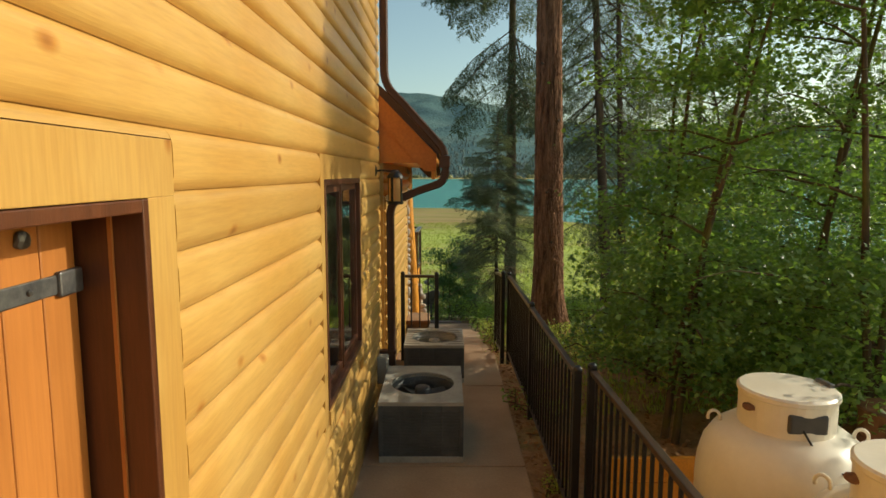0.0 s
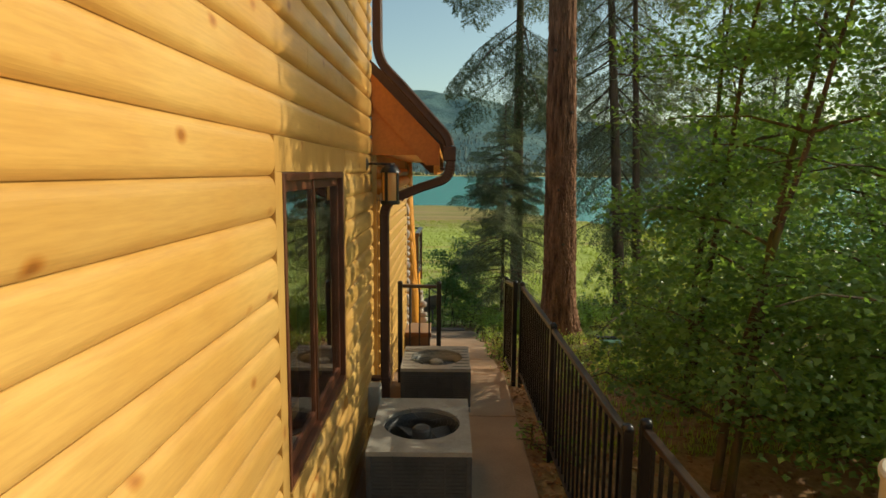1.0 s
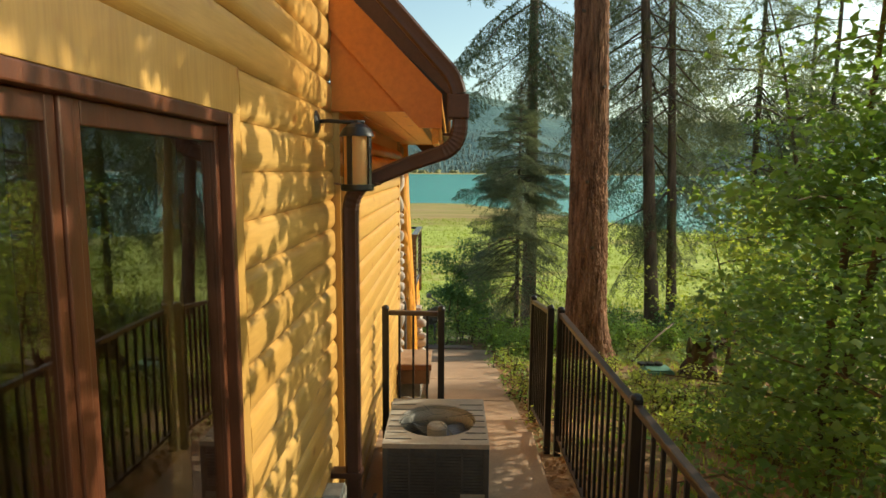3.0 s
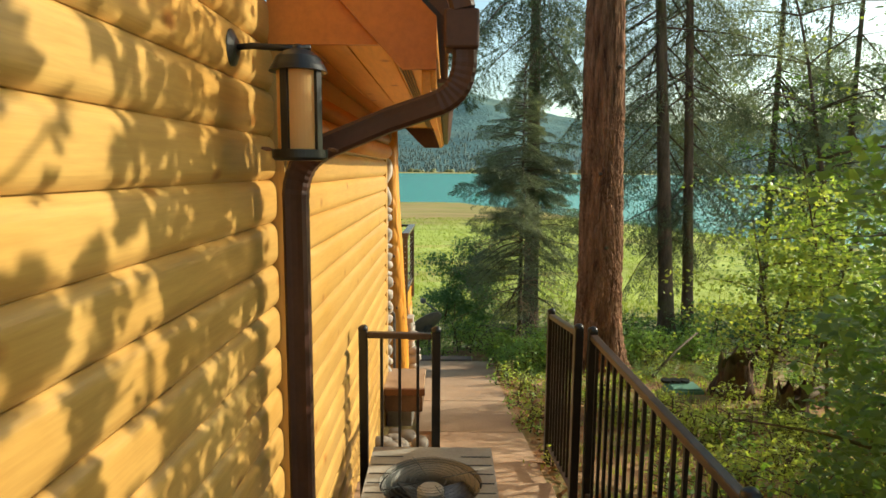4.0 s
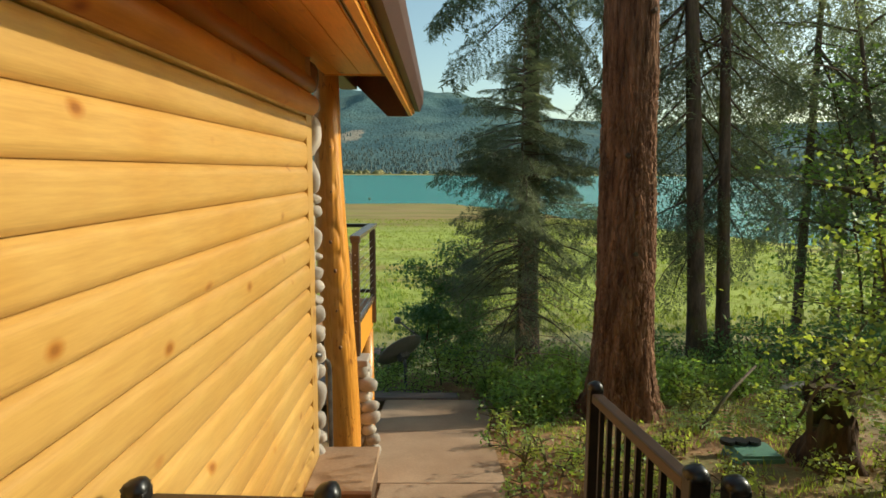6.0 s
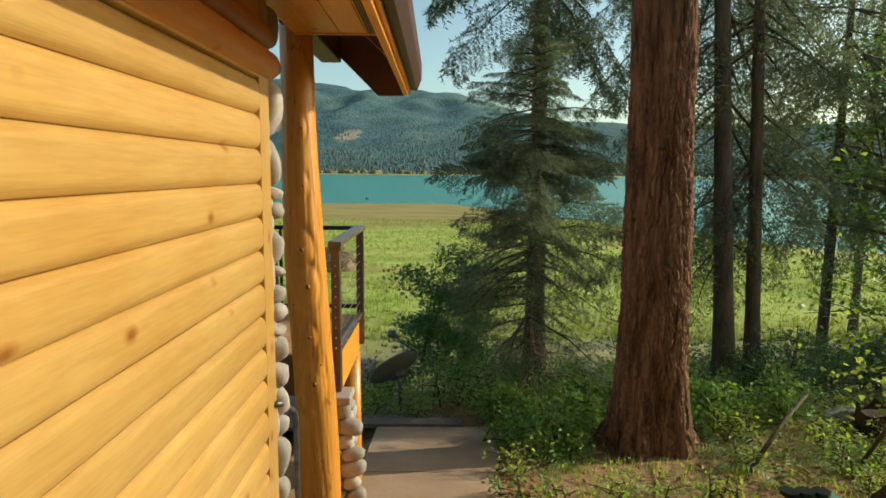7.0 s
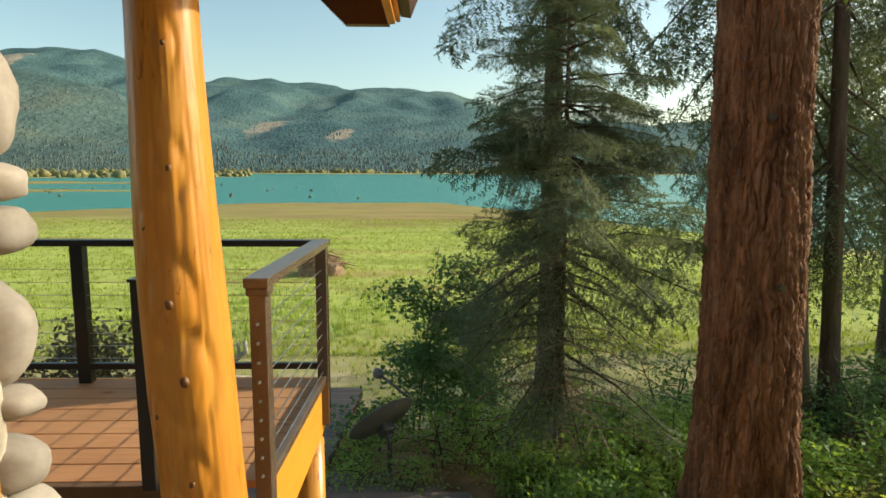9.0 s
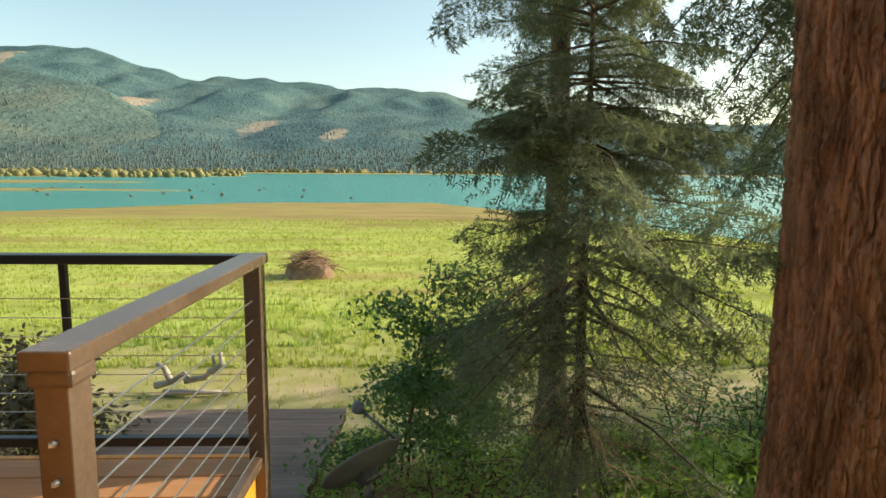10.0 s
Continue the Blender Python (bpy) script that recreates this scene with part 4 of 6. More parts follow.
# ---- condensers ----
def condenser(x0, x1, y0, y1, h, fan_r, guard=True):
    cx, cy = (x0 + x1) / 2, (y0 + y1) / 2
    c = thing("condenser_unit", (cx, cy, 0.0), "grey outdoor condenser unit on the concrete path", "condenser", "condenser units")
    body = bmesh.new()
    for w in ((x0 + 0.012, x1 - 0.012, y0 + 0.012, y0 + 0.03), (x0 + 0.012, x1 - 0.012, y1 - 0.03, y1 - 0.012), (x0 + 0.012, x0 + 0.03, y0 + 0.03, y1 - 0.03), (x1 - 0.03, x1 - 0.012, y0 + 0.03, y1 - 0.03)):
        box(body, *w, 0.05, h - 0.03)
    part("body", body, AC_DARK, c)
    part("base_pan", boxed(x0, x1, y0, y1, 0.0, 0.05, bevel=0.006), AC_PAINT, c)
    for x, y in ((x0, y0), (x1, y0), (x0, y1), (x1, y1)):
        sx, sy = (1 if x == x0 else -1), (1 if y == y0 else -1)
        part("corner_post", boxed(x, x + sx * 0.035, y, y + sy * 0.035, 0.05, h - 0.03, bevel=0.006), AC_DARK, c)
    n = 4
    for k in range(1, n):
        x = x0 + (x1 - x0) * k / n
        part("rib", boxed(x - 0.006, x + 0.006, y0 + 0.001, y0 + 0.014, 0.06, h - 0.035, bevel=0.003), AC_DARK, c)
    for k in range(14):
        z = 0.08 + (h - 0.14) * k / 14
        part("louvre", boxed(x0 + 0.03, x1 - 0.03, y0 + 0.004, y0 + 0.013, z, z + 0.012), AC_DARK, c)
    top = bmesh.new()
    seg, rim = 40, []
    for z in (h - 0.03, h):
        sq, ci = [], []
        for k in range(seg):
            a = 2 * math.pi * k / seg
            s = 1 / max(abs(math.cos(a)), abs(math.sin(a)))
            sq.append(top.verts.new((cx + math.cos(a) * s * (x1 - x0) / 2, cy + math.sin(a) * s * (y1 - y0) / 2, z)))
            ci.append(top.verts.new((cx + math.cos(a) * fan_r, cy + math.sin(a) * fan_r, z - 0.004)))
        rim.append((sq, ci))
    (s0, c0), (s1, c1) = rim
    for k in range(seg):
        j = (k + 1) % seg
        top.faces.new((s0[k], s0[j], s1[j], s1[k])), top.faces.new((s1[k], s1[j], c1[j], c1[k]))
        top.faces.new((c1[k], c1[j], c0[j], c0[k])), top.faces.new((c0[k], c0[j], s0[j], s0[k]))
    bmesh.ops.recalc_face_normals(top, faces=top.faces)
    part("top_panel", top, AC_PAINT, c)
    ring = [(fan_r * 0.97, h - 0.03), (fan_r * 1.02, h - 0.17), (fan_r * 1.0, h - 0.17), (fan_r * 0.95, h - 0.03)]
    shroud, loops = bmesh.new(), []
    for r, z in ring:
        loops.append([shroud.verts.new((cx + r * math.cos(2 * math.pi * k / 40), cy + r * math.sin(2 * math.pi * k / 40), z)) for k in range(40)])
    for la, lb in zip(loops, loops[1:] + loops[:1]):
        for k in range(40):
            shroud.faces.new((la[k], la[(k + 1) % 40], lb[(k + 1) % 40], lb[k]))
    bmesh.ops.recalc_face_normals(shroud, faces=shroud.faces)
    # first unit's well is coloured dark for shade, the second's as if lit
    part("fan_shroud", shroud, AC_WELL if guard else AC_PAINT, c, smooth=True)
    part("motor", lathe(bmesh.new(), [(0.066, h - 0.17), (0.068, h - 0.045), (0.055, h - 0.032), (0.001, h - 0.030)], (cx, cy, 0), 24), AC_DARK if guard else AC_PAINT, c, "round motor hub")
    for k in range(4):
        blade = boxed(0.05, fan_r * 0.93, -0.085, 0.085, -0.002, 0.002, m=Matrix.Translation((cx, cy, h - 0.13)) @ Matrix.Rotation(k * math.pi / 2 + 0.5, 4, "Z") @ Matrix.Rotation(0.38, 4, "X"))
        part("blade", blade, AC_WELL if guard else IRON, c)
    for k in range(8):
        r = fan_r * (0.30 + 0.095 * k)
        part("guard_ring", tube(bmesh.new(), [(cx + r * math.cos(a), cy + r * math.sin(a), h + 0.004) for a in (2 * math.pi * j / 40 for j in range(41))], 0.0011, 4, caps=False), AC_DARK, c)
    for k in range(4):
        a = k * math.pi / 2 + 0.4
        part("guard_spoke", tube(bmesh.new(), [(cx + 0.06 * math.cos(a), cy + 0.06 * math.sin(a), h + 0.005), (cx + fan_r * 1.02 * math.cos(a), cy + fan_r * 1.02 * math.sin(a), h + 0.005)], 0.0022, 5), AC_DARK, c)
    if not guard:
        for sx in (-1, 1):
            for k in range(7):
                y = y0 + (y1 - y0) * (k + 0.8) / 8
                reach = 0.07 + 0.09 * abs(k - 3) / 3
                xa = x0 + 0.012 if sx < 0 else x1 - 0.012 - reach
                part("vent_slot", boxed(xa, xa + reach, y - 0.004, y + 0.004, h - 0.001, h + 0.0015), AC_DARK, c)
    return c


condenser(-0.535, 0.132, 5.947, 6.86, 0.495, 0.265)
condenser(-0.458, 0.195, 7.798, 8.54, 0.42, 0.255, False)
part("label_plate", boxed(0.02, 0.17, 7.790, 7.796, 0.06, 0.10), AC_PAINT, bpy.data.objects["condenser_unit.001"], "pale data plate")

# ---- railings ----
def picket_panel(name, a, b, height, pickets, label, group, top_mat, posts=(True, True), cap=True):
    """Steel panel from a to b (feet): posts, two rails, upright pickets."""
    a, b = Vector(a), Vector(b)
    f = thing(name, tuple(a), label, "fence", group)
    up = Vector((0, 0, 1))
    for p, on in ((a, posts[0]), (b, posts[1])):
        if on:
            part("post", boxed(p.x - 0.024, p.x + 0.024, p.y - 0.024, p.y + 0.024, p.z - 0.1, p.z + height, bevel=0.004), BLACK_STEEL, f)
            if cap:
                part("post_cap", pebble(bmesh.new(), (p.x, p.y, p.z + height), (0.028, 0.028, 0.022), 0, 2), BLACK_STEEL, f, smooth=True)
    d = (b - a).normalized() * 0.026
    part("top_rail", beam(bmesh.new(), a + d + up * (height - 0.035), b - d + up * (height - 0.035), 0.04, 0.034, 0.006), top_mat, f)
    part("bottom_rail", beam(bmesh.new(), a + d + up * 0.09, b - d + up * 0.09, 0.028, 0.026, 0.003), top_mat, f)
    for k in range(pickets):
        p = a.lerp(b, (k + 1) / (pickets + 1))
        part("picket", boxed(p.x - 0.008, p.x + 0.008, p.y - 0.008, p.y + 0.008, p.z + 0.102, p.z + height - 0.052), BLACK_STEEL, f)
    return f


FENCE = [(0.760, 8.64), (0.785, 6.90), (0.800, 5.02)]
TANK_FENCE = [(0.905, 5.08), (0.945, 3.40), (0.985, 1.75)]      # set a little further out, round the tanks
for run in (FENCE, TANK_FENCE):
    for k, ((xa, ya), (xb, yb)) in enumerate(zip(run, run[1:])):
        picket_panel("fence_panel", (xa, ya, 0.01), (xb, yb, 0.01), 1.06, 15, "black steel picket fence panel with a bronze top rail", "picket fence", BRONZE_RAIL, (True, k == 1))
picket_panel("fence_panel", (0.690, 8.68, 0.0), (0.682, 9.52, -0.105), 1.075, 8, "black steel picket fence panel running down the slope", "picket fence", BRONZE_RAIL)
picket_panel("guard_rail", (-0.522, 8.62, 0.0), (-0.114, 8.60, 0.0), 1.075, 3, "short bronze steel guard rail beside the house", "", BRONZE_RAIL)

# ---- deck ----
DECK_Z, DECK_X, DECK_Y0, DECK_Y1 = 0.56, -0.50, 11.97, 12.98
deck = thing("deck", (-1.8, 12.0, DECK_Z), "red-brown cedar deck raised over the slope", "deck", kind="structure")
n = 8
for k in range(n):
    a = DECK_Y0 + (DECK_Y1 - DECK_Y0) * k / n
    part("plank", boxed(-4.6, DECK_X - 0.03, a + 0.003, a + (DECK_Y1 - DECK_Y0) / n - 0.003, DECK_Z - 0.03, DECK_Z, bevel=0.004), DECK_WOOD, deck)
part("rim_board", boxed(DECK_X - 0.028, DECK_X, 11.98, DECK_Y1, DECK_Z - 0.26, DECK_Z + 0.004, bevel=0.004), SOFFIT, deck, "orange stained rim board")
part("rim_board", boxed(-4.6, DECK_X - 0.03, DECK_Y1 + 0.002, DECK_Y1 + 0.03, DECK_Z - 0.26, DECK_Z, bevel=0.004), SOFFIT, deck)
part("rim_board", boxed(-4.6, -0.66, DECK_Y0 - 0.032, DECK_Y0 - 0.002, DECK_Z - 0.26, DECK_Z, bevel=0.004), OLD_WOOD, deck, "dark stair-side rim board")
for y, r in ((12.85, 0.075),):
    part("support_log", tube(bmesh.new(), [(DECK_X - 0.06, y, -1.4), (DECK_X - 0.055, y, -0.5), (DECK_X - 0.06, y, DECK_Z - 0.262)], [r * 1.1, r, r], 14), POST_LOG, deck, smooth=True)


def deck_railing():
    r = thing("deck_railing", (DECK_X, 12.94, DECK_Z), "bronze metal deck railing strung with steel cables", "railing")
    top = 1.265
    near, far = Vector((-0.508, 11.92, 0)), Vector((-0.492, 12.93, 0))
    left = Vector((-4.4, 12.95, 0))
    hw = 0.026
    for p, lo in ((near, 0.345), (far, 0.35)):
        post = part("post", boxed(p.x - hw, p.x + hw, p.y - 0.032, p.y + 0.032, lo, top - 0.03, bevel=0.003), DECK_METAL, r)
        if p is near:
            for k in range(9):
                part("cable_end", pebble(bmesh.new(), (p.x, p.y - 0.036, 0.62 + 0.0625 * k), (0.006, 0.009, 0.006), 1, 1), STEEL, post, "steel cable fitting")
            part("saddle", boxed(p.x - 0.036, p.x + 0.036, p.y - 0.036, p.y + 0.036, top - 0.060, top - 0.03, bevel=0.008), DECK_METAL, post)
    part("top_rail", beam(bmesh.new(), near + Vector((0, -0.045, top - 0.015)), far + Vector((0, 0.03, top - 0.015)), 0.078, 0.032, 0.004), DECK_METAL, r)
    part("top_rail", beam(bmesh.new(), far + Vector((-0.04, 0, top - 0.016)), left + Vector((0, 0, top - 0.016)), 0.06, 0.03, 0.004), BLACK_STEEL, r)
    part("bottom_rail", beam(bmesh.new(), near + Vector((0, 0.033, 0.585)), far + Vector((0, -0.033, 0.585)), 0.036, 0.036, 0.006), DECK_METAL, r)
    part("bottom_rail", beam(bmesh.new(), far + Vector((-0.027, 0, 0.645)), left + Vector((0, 0, 0.645)), 0.03, 0.03, 0.003), BLACK_STEEL, r)
    for x in (-1.65, -2.85, -4.05):
        part("post", boxed(x - 0.03, x + 0.03, 12.92, 12.97, DECK_Z, top - 0.032, bevel=0.003), BLACK_STEEL, r)
    for x in (-1.10, -2.20, -3.40):
        part("baluster", boxed(x - 0.010, x + 0.010, 12.94, 12.96, 0.66, top - 0.032), BLACK_STEEL, r)
    for k in range(9):
        z = 0.62 + 0.0625 * k
        part("cable", tube(bmesh.new(), [near + Vector((0, 0.032, z)), far + Vector((0, -0.03, z))], 0.0022, 6), STEEL, r)
        if z > 0.68:
            part("cable", tube(bmesh.new(), [far + Vector((-0.02, 0, z)), left + Vector((0, 0, z))], 0.0018, 6), STEEL, r)


deck_railing()
gate = thing("stair_post", (-0.88, 11.93, DECK_Z), "dark metal newel post on the deck", "post")
part("post", boxed(-0.905, -0.86, 11.905, 11.95, DECK_Z, 1.25, bevel=0.003), BLACK_STEEL, gate)
part("cap_plate", boxed(-0.91, -0.855, 11.90, 11.955, 1.25, 1.258), BLACK_STEEL, gate)


def log_post():
    """Peeled log with hollows, knots and a slight bend."""
    p = thing("porch_post", (-0.60, 11.65, -0.6), "varnished peeled-log porch post with knots", "post")
    knots = [(1.90, -1.25, 0.012), (1.60, -1.30, 0.014), (1.26, -1.52, 0.022), (1.06, -1.35, 0.024), (0.96, -2.1, 0.012), (0.78, -1.45, 0.015), (0.72, -2.2, 0.010), (0.62, -1.0, 0.012), (0.52, -1.38, 0.026), (1.45, -2.0, 0.009), (1.78, 3.0, 0.012)]
    rows, seg = 200, 120
    verts, faces = [], []
    def axis(z):
        return -0.575 - 0.045 * z + 0.006 * math.sin(z * 3.1) + 0.016 * max(0.0, z - 1.0)
    def skin(a, z):
        """Radius of the log at one bearing and height: hollows, long flutes and swellings round the knots."""
        r = 0.122 - 0.018 * (z + 0.65) / 3.35 - 0.016 * max(0.0, z - 1.0) + 0.003 * math.sin(z * 5.3 + 1)
        q = Vector((math.cos(a), math.sin(a), z))
        r += 0.005 * noise.noise(Vector((q.x * 1.3, q.y * 1.6, z * 0.4)))
        flute = min(1.0, abs(noise.noise(Vector((q.x * 1.7 + 0.35 * math.sin(z * 2.2), q.y * 1.7 + 0.2 * math.sin(z * 3.7), z * 0.35)))) * 4.0)
        r += 0.0024 * (flute - 1.0)
        fine = min(1.0, abs(noise.noise(Vector((q.x * 9 + 4, q.y * 9, z * 1.6)))) * 5.0)
        r += 0.0010 * (fine - 1.0) + 0.0006 * noise.noise(Vector((q.x * 6, q.y * 6, z * 5)))
        crack = abs(noise.noise(Vector((q.x * 7 + 2 + 0.3 * math.sin(z * 9), q.y * 7, z * 1.1))))
        r -= 0.002 * max(0.0, 1 - crack * 14)
        for kz, ka, s in knots:
            s *= 1.2
            da = math.atan2(math.sin(a - ka), math.cos(a - ka)) * 0.115
            e = (da * da + ((z - kz) * 0.62) ** 2) / (s * s * 3.2)
            if e < 6:
                r += s * 0.36 * math.exp(-e) - s * 0.25 * math.exp(-(e - 2.2) ** 2)
        return r
    for j in range(rows + 1):
        z = -0.65 + 3.35 * j / rows
        for k in range(seg):
            a = 2 * math.pi * k / seg
            r = skin(a, z)
            verts.append((axis(z) + r * math.cos(a), 11.65 + r * math.sin(a), z))
    for j in range(rows):
        for k in range(seg):
            faces.append((j * seg + k, j * seg + (k + 1) % seg, (j + 1) * seg + (k + 1) % seg, (j + 1) * seg + k))
    from_arrays("trunk", verts, faces, POST_LOG, p, smooth=True)
    for z, a, s in knots:
        r = skin(a, z) - s * 0.10
        part("knot", pebble(bmesh.new(), (axis(z) + r * math.cos(a), 11.65 + r * math.sin(a), z), (s * 0.48, s * 0.48, s * 0.62), z * 9, 2), KNOT, p, "dark brown knot", smooth=True)


log_post()


def pier():
    """Stone pier with a flat cap that carries the deck corner."""
    p = thing("stone_pier", (-0.5, 12.0, -0.6), "river-stone pier with a flat tan cap", "pier", kind="structure")
    part("core", boxed(-0.64, -0.455, 11.86, 12.0, -1.0, 0.285), MORTAR, p)
    part("cap", boxed(-0.66, -0.415, 11.80, 12.0, 0.29, 0.34, bevel=0.01), STONE, p, "flat tan cap stone")
    rng = random.Random(2)
    for y0, x0 in ((11.85, None), (None, -0.45)):
        z = -0.85
        while z < 0.24:
            h = rng.choice((0.03, 0.042, 0.055, 0.07))
            s = 0.0
            while s < (0.2 if y0 else 0.12):
                w = rng.uniform(0.035, 0.085)
                c = (-0.64 + s + w, 11.86, z + h) if y0 else (-0.45, 11.86 + s + w, z + h)
                part("stone", pebble(bmesh.new(), c, (w if y0 else 0.045, 0.045 if y0 else w, h), rng.uniform(0, 40), 2), STONE, p, smooth=True)
                s += w * 1.95
            z += h * 1.9


pier()

# ---- plants ----
def rot_arrays(n, rng, tilt):
    """n random turns: free heading, leaning by up to tilt."""
    a, b, c = rng.uniform(0, 2 * np.pi, n), rng.normal(0, tilt, n), rng.normal(0, tilt, n)
    ca, sa, cb, sb, cc, sc = np.cos(a), np.sin(a), np.cos(b), np.sin(b), np.cos(c), np.sin(c)
    z, o = np.zeros(n), np.ones(n)
    rz = np.stack([np.stack([ca, -sa, z], -1), np.stack([sa, ca, z], -1), np.stack([z, z, o], -1)], -2)
    rx = np.stack([np.stack([o, z, z], -1), np.stack([z, cb, -sb], -1), np.stack([z, sb, cb], -1)], -2)
    ry = np.stack([np.stack([cc, z, sc], -1), np.stack([z, o, z], -1), np.stack([-sc, z, cc], -1)], -2)
    return rz @ rx @ ry


# outlines, in units of the leaf's length; the first vertex is the fold's middle
MAPLE_LEAF = np.array([(0, 0.42, 0.02), (0, 0, 0), (0.50, 0.30, -0.06), (0.24, 0.58, 0), (0, 1.0, -0.08), (-0.24, 0.58, 0), (-0.50, 0.30, -0.06)])
OVAL_LEAF = np.array([(0, 0.5, 0), (0, 0, 0), (0.22, 0.3, 0.05), (0.22, 0.65, 0.04), (0, 1.0, -0.06), (-0.22, 0.65, 0.04), (-0.22, 0.3, 0.05)])


def fan_faces(n):
    return np.array([(0, k, k % (n - 1) + 1) for k in range(1, n)])


def leaf_arrays(centres, size, rng, shape, tilt=0.5):
    n, k = len(centres), len(shape)
    s = size * rng.uniform(0.65, 1.25, (n, 1, 1))
    v = np.einsum("nij,kj->nki", rot_arrays(n, rng, tilt), shape) * s + np.asarray(centres)[:, None, :]
    f = fan_faces(k)[None] + (np.arange(n) * k)[:, None, None]
    return v.reshape(-1, 3), f.reshape(-1, 3)


def limbs(base, height, spread, rng, count, start=0.25, lean=(0, 0), r0=0.04):
    """Stem and limbs as lists of points: the stem first."""
    bx, by, bz = base
    stem = []
    for k in range(9):
        u = k / 8
        stem.append((bx + lean[0] * u ** 1.4 + rng.normal(0, 0.02) * height * 0.12, by + lean[1] * u ** 1.4 + rng.normal(0, 0.02) * height * 0.12, bz + height * 0.95 * u))
    out = [(stem, [r0 * (1 - 0.8 * k / 8) for k in range(9)])]
    for i in range(count):
        u = start + (0.98 - start) * (i + rng.random()) / count
        p = np.array(stem[min(8, int(u * 8))])
        a = rng.uniform(0, 2 * np.pi)
        length = spread * (1.15 - 0.6 * u) * rng.uniform(0.7, 1.1)
        pts = []
        for k in range(6):
            s = k / 5
            pts.append(tuple(p + np.array([math.cos(a) * length * s, math.sin(a) * length * s, length * (0.38 * s - 0.25 * s * s)]) + rng.normal(0, 0.02, 3) * length * s))
        out.append((pts, [r0 * 0.42 * (1 - u * 0.4) * (1 - 0.85 * k / 5) + 0.002 for k in range(6)]))
    return out


def broadleaf(name, base, height, spread, seed, leaves, leaf, mat, label, category="tree", group="", count=14, start=0.25, lean=(0, 0), r0=0.04, stems=1, shape=MAPLE_LEAF, tilt=0.5, bark=None, layer=0.10, keep=None, split=False):
    """A stem or several with limbs, and leaves in flat layers along them."""
    rng = np.random.default_rng(seed)
    t = thing(name, base, label, category, group)
    wood, spots = bmesh.new(), []
    for s in range(stems):
        b = (base[0] + (rng.normal(0, 0.10) if s else 0), base[1] + (rng.normal(0, 0.10) if s else 0), base[2])
        ln = (lean[0] + (rng.normal(0, 0.35) * spread if stems > 1 else 0), lean[1] + (rng.normal(0, 0.35) * spread if stems > 1 else 0))
        for j, (pts, rad) in enumerate(limbs(b, height * (1 if s == 0 else rng.uniform(0.7, 0.95)), spread, rng, count, start, ln, r0)):
            if keep and j and not keep(*(np.array([q[c] for q in pts[3:]]) for c in range(3))).any():
                pass
            elif split and j:
                part("limb", tube(bmesh.new(), pts, rad, 6, caps=False), bark or BARK_MAPLE, t, smooth=True)
            else:
                tube(wood, pts, rad, 7 if j == 0 else 5, caps=False)
            if j:
                m = int(leaves / (stems * count))
                u = rng.uniform(0.25, 1.08, m)
                p = np.stack([np.interp(u, np.linspace(0, 1, 6), [q[c] for q in pts]) for c in range(3)], -1)
                w = spread * (0.14 + 0.22 * u)[:, None]
                spots.append(p + np.clip(rng.normal(0, 1, (m, 3)), -1.5, 1.5) * w * np.array([1, 1, 0.0]) * 0.9 + np.clip(rng.normal(0, 1, (m, 3)), -1.7, 1.7) * np.array([0, 0, layer]))
    part("trunk", wood, bark or BARK_MAPLE, t, smooth=True)
    spots = np.concatenate(spots)
    if keep:
        spots = spots[keep(spots[:, 0], spots[:, 1], spots[:, 2])]
    v, f = leaf_arrays(spots, leaf, rng, shape, tilt)
    from_arrays("crown", v, f, mat, t)
    return t


def branch_template(rng, twigs=15, needles=9, size=1.0, strands=0, strand_needles=6):
    """One conifer branch along +y, its twigs hanging a little, set with needles."""
    v, f = [], []
    def needle(p, d, n, w):
        side = np.cross(d, n)
        side /= np.linalg.norm(side) + 1e-9
        i = len(v)
        v.extend((p - side * w, p + side * w, p + d))
        f.append((i, i + 1, i + 2))
    for t in range(twigs):
        u = 0.16 + 0.84 * t / twigs
        root = np.array([0, u, -0.22 * u * u + 0.05 * u])
        for s in (-1, 1):
            ln = (0.42 * (1 - u) + 0.13) * rng.uniform(0.8, 1.15)
            d = np.array([s * 0.80, 0.62, -0.18 - 0.25 * rng.random()])
            d /= np.linalg.norm(d)
            for k in range(needles):
                q = root + d * ln * (k + 0.3) / needles + np.array([0, 0, -0.10 * ((k + 1) / needles) ** 2 * ln])
                for s2 in (-1, 1):
                    across = np.cross(d, [0, 0, 1])
                    nd = (d * 0.75 + across * s2 * 0.75 + np.array([0, 0, rng.normal(0, 0.35)])) * 0.062 * size * rng.uniform(0.7, 1.2)
                    needle(q, nd, np.array([rng.normal(0, 0.3), rng.normal(0, 0.3), 1.0]), 0.0075 * size)
            for h in range(strands):
                q = root + d * ln * rng.uniform(0.1, 1.0)
                fall = np.array([rng.normal(0, 0.02), rng.normal(0.01, 0.02), -rng.uniform(0.05, 0.16)]) * size
                for k in range(strand_needles):
                    a = rng.uniform(0, 6.28)
                    nd = (np.array([math.cos(a), math.sin(a), -0.9])) * 0.034 * size * rng.uniform(0.7, 1.2)
                    needle(q + fall * (k + 0.5) / strand_needles, nd, np.array([rng.normal(0, 1), rng.normal(0, 1), 0.3]), 0.0065 * size)
    for k in range(10):
        q = np.array([0, 0.9 + 0.012 * k, -0.17])
        needle(q, np.array([rng.normal(0, 0.5), 1, rng.normal(0, 0.3)]) * 0.06 * size, np.array([0.1, 0, 1.0]), 0.008 * size)
    return np.array(v), np.array(f)


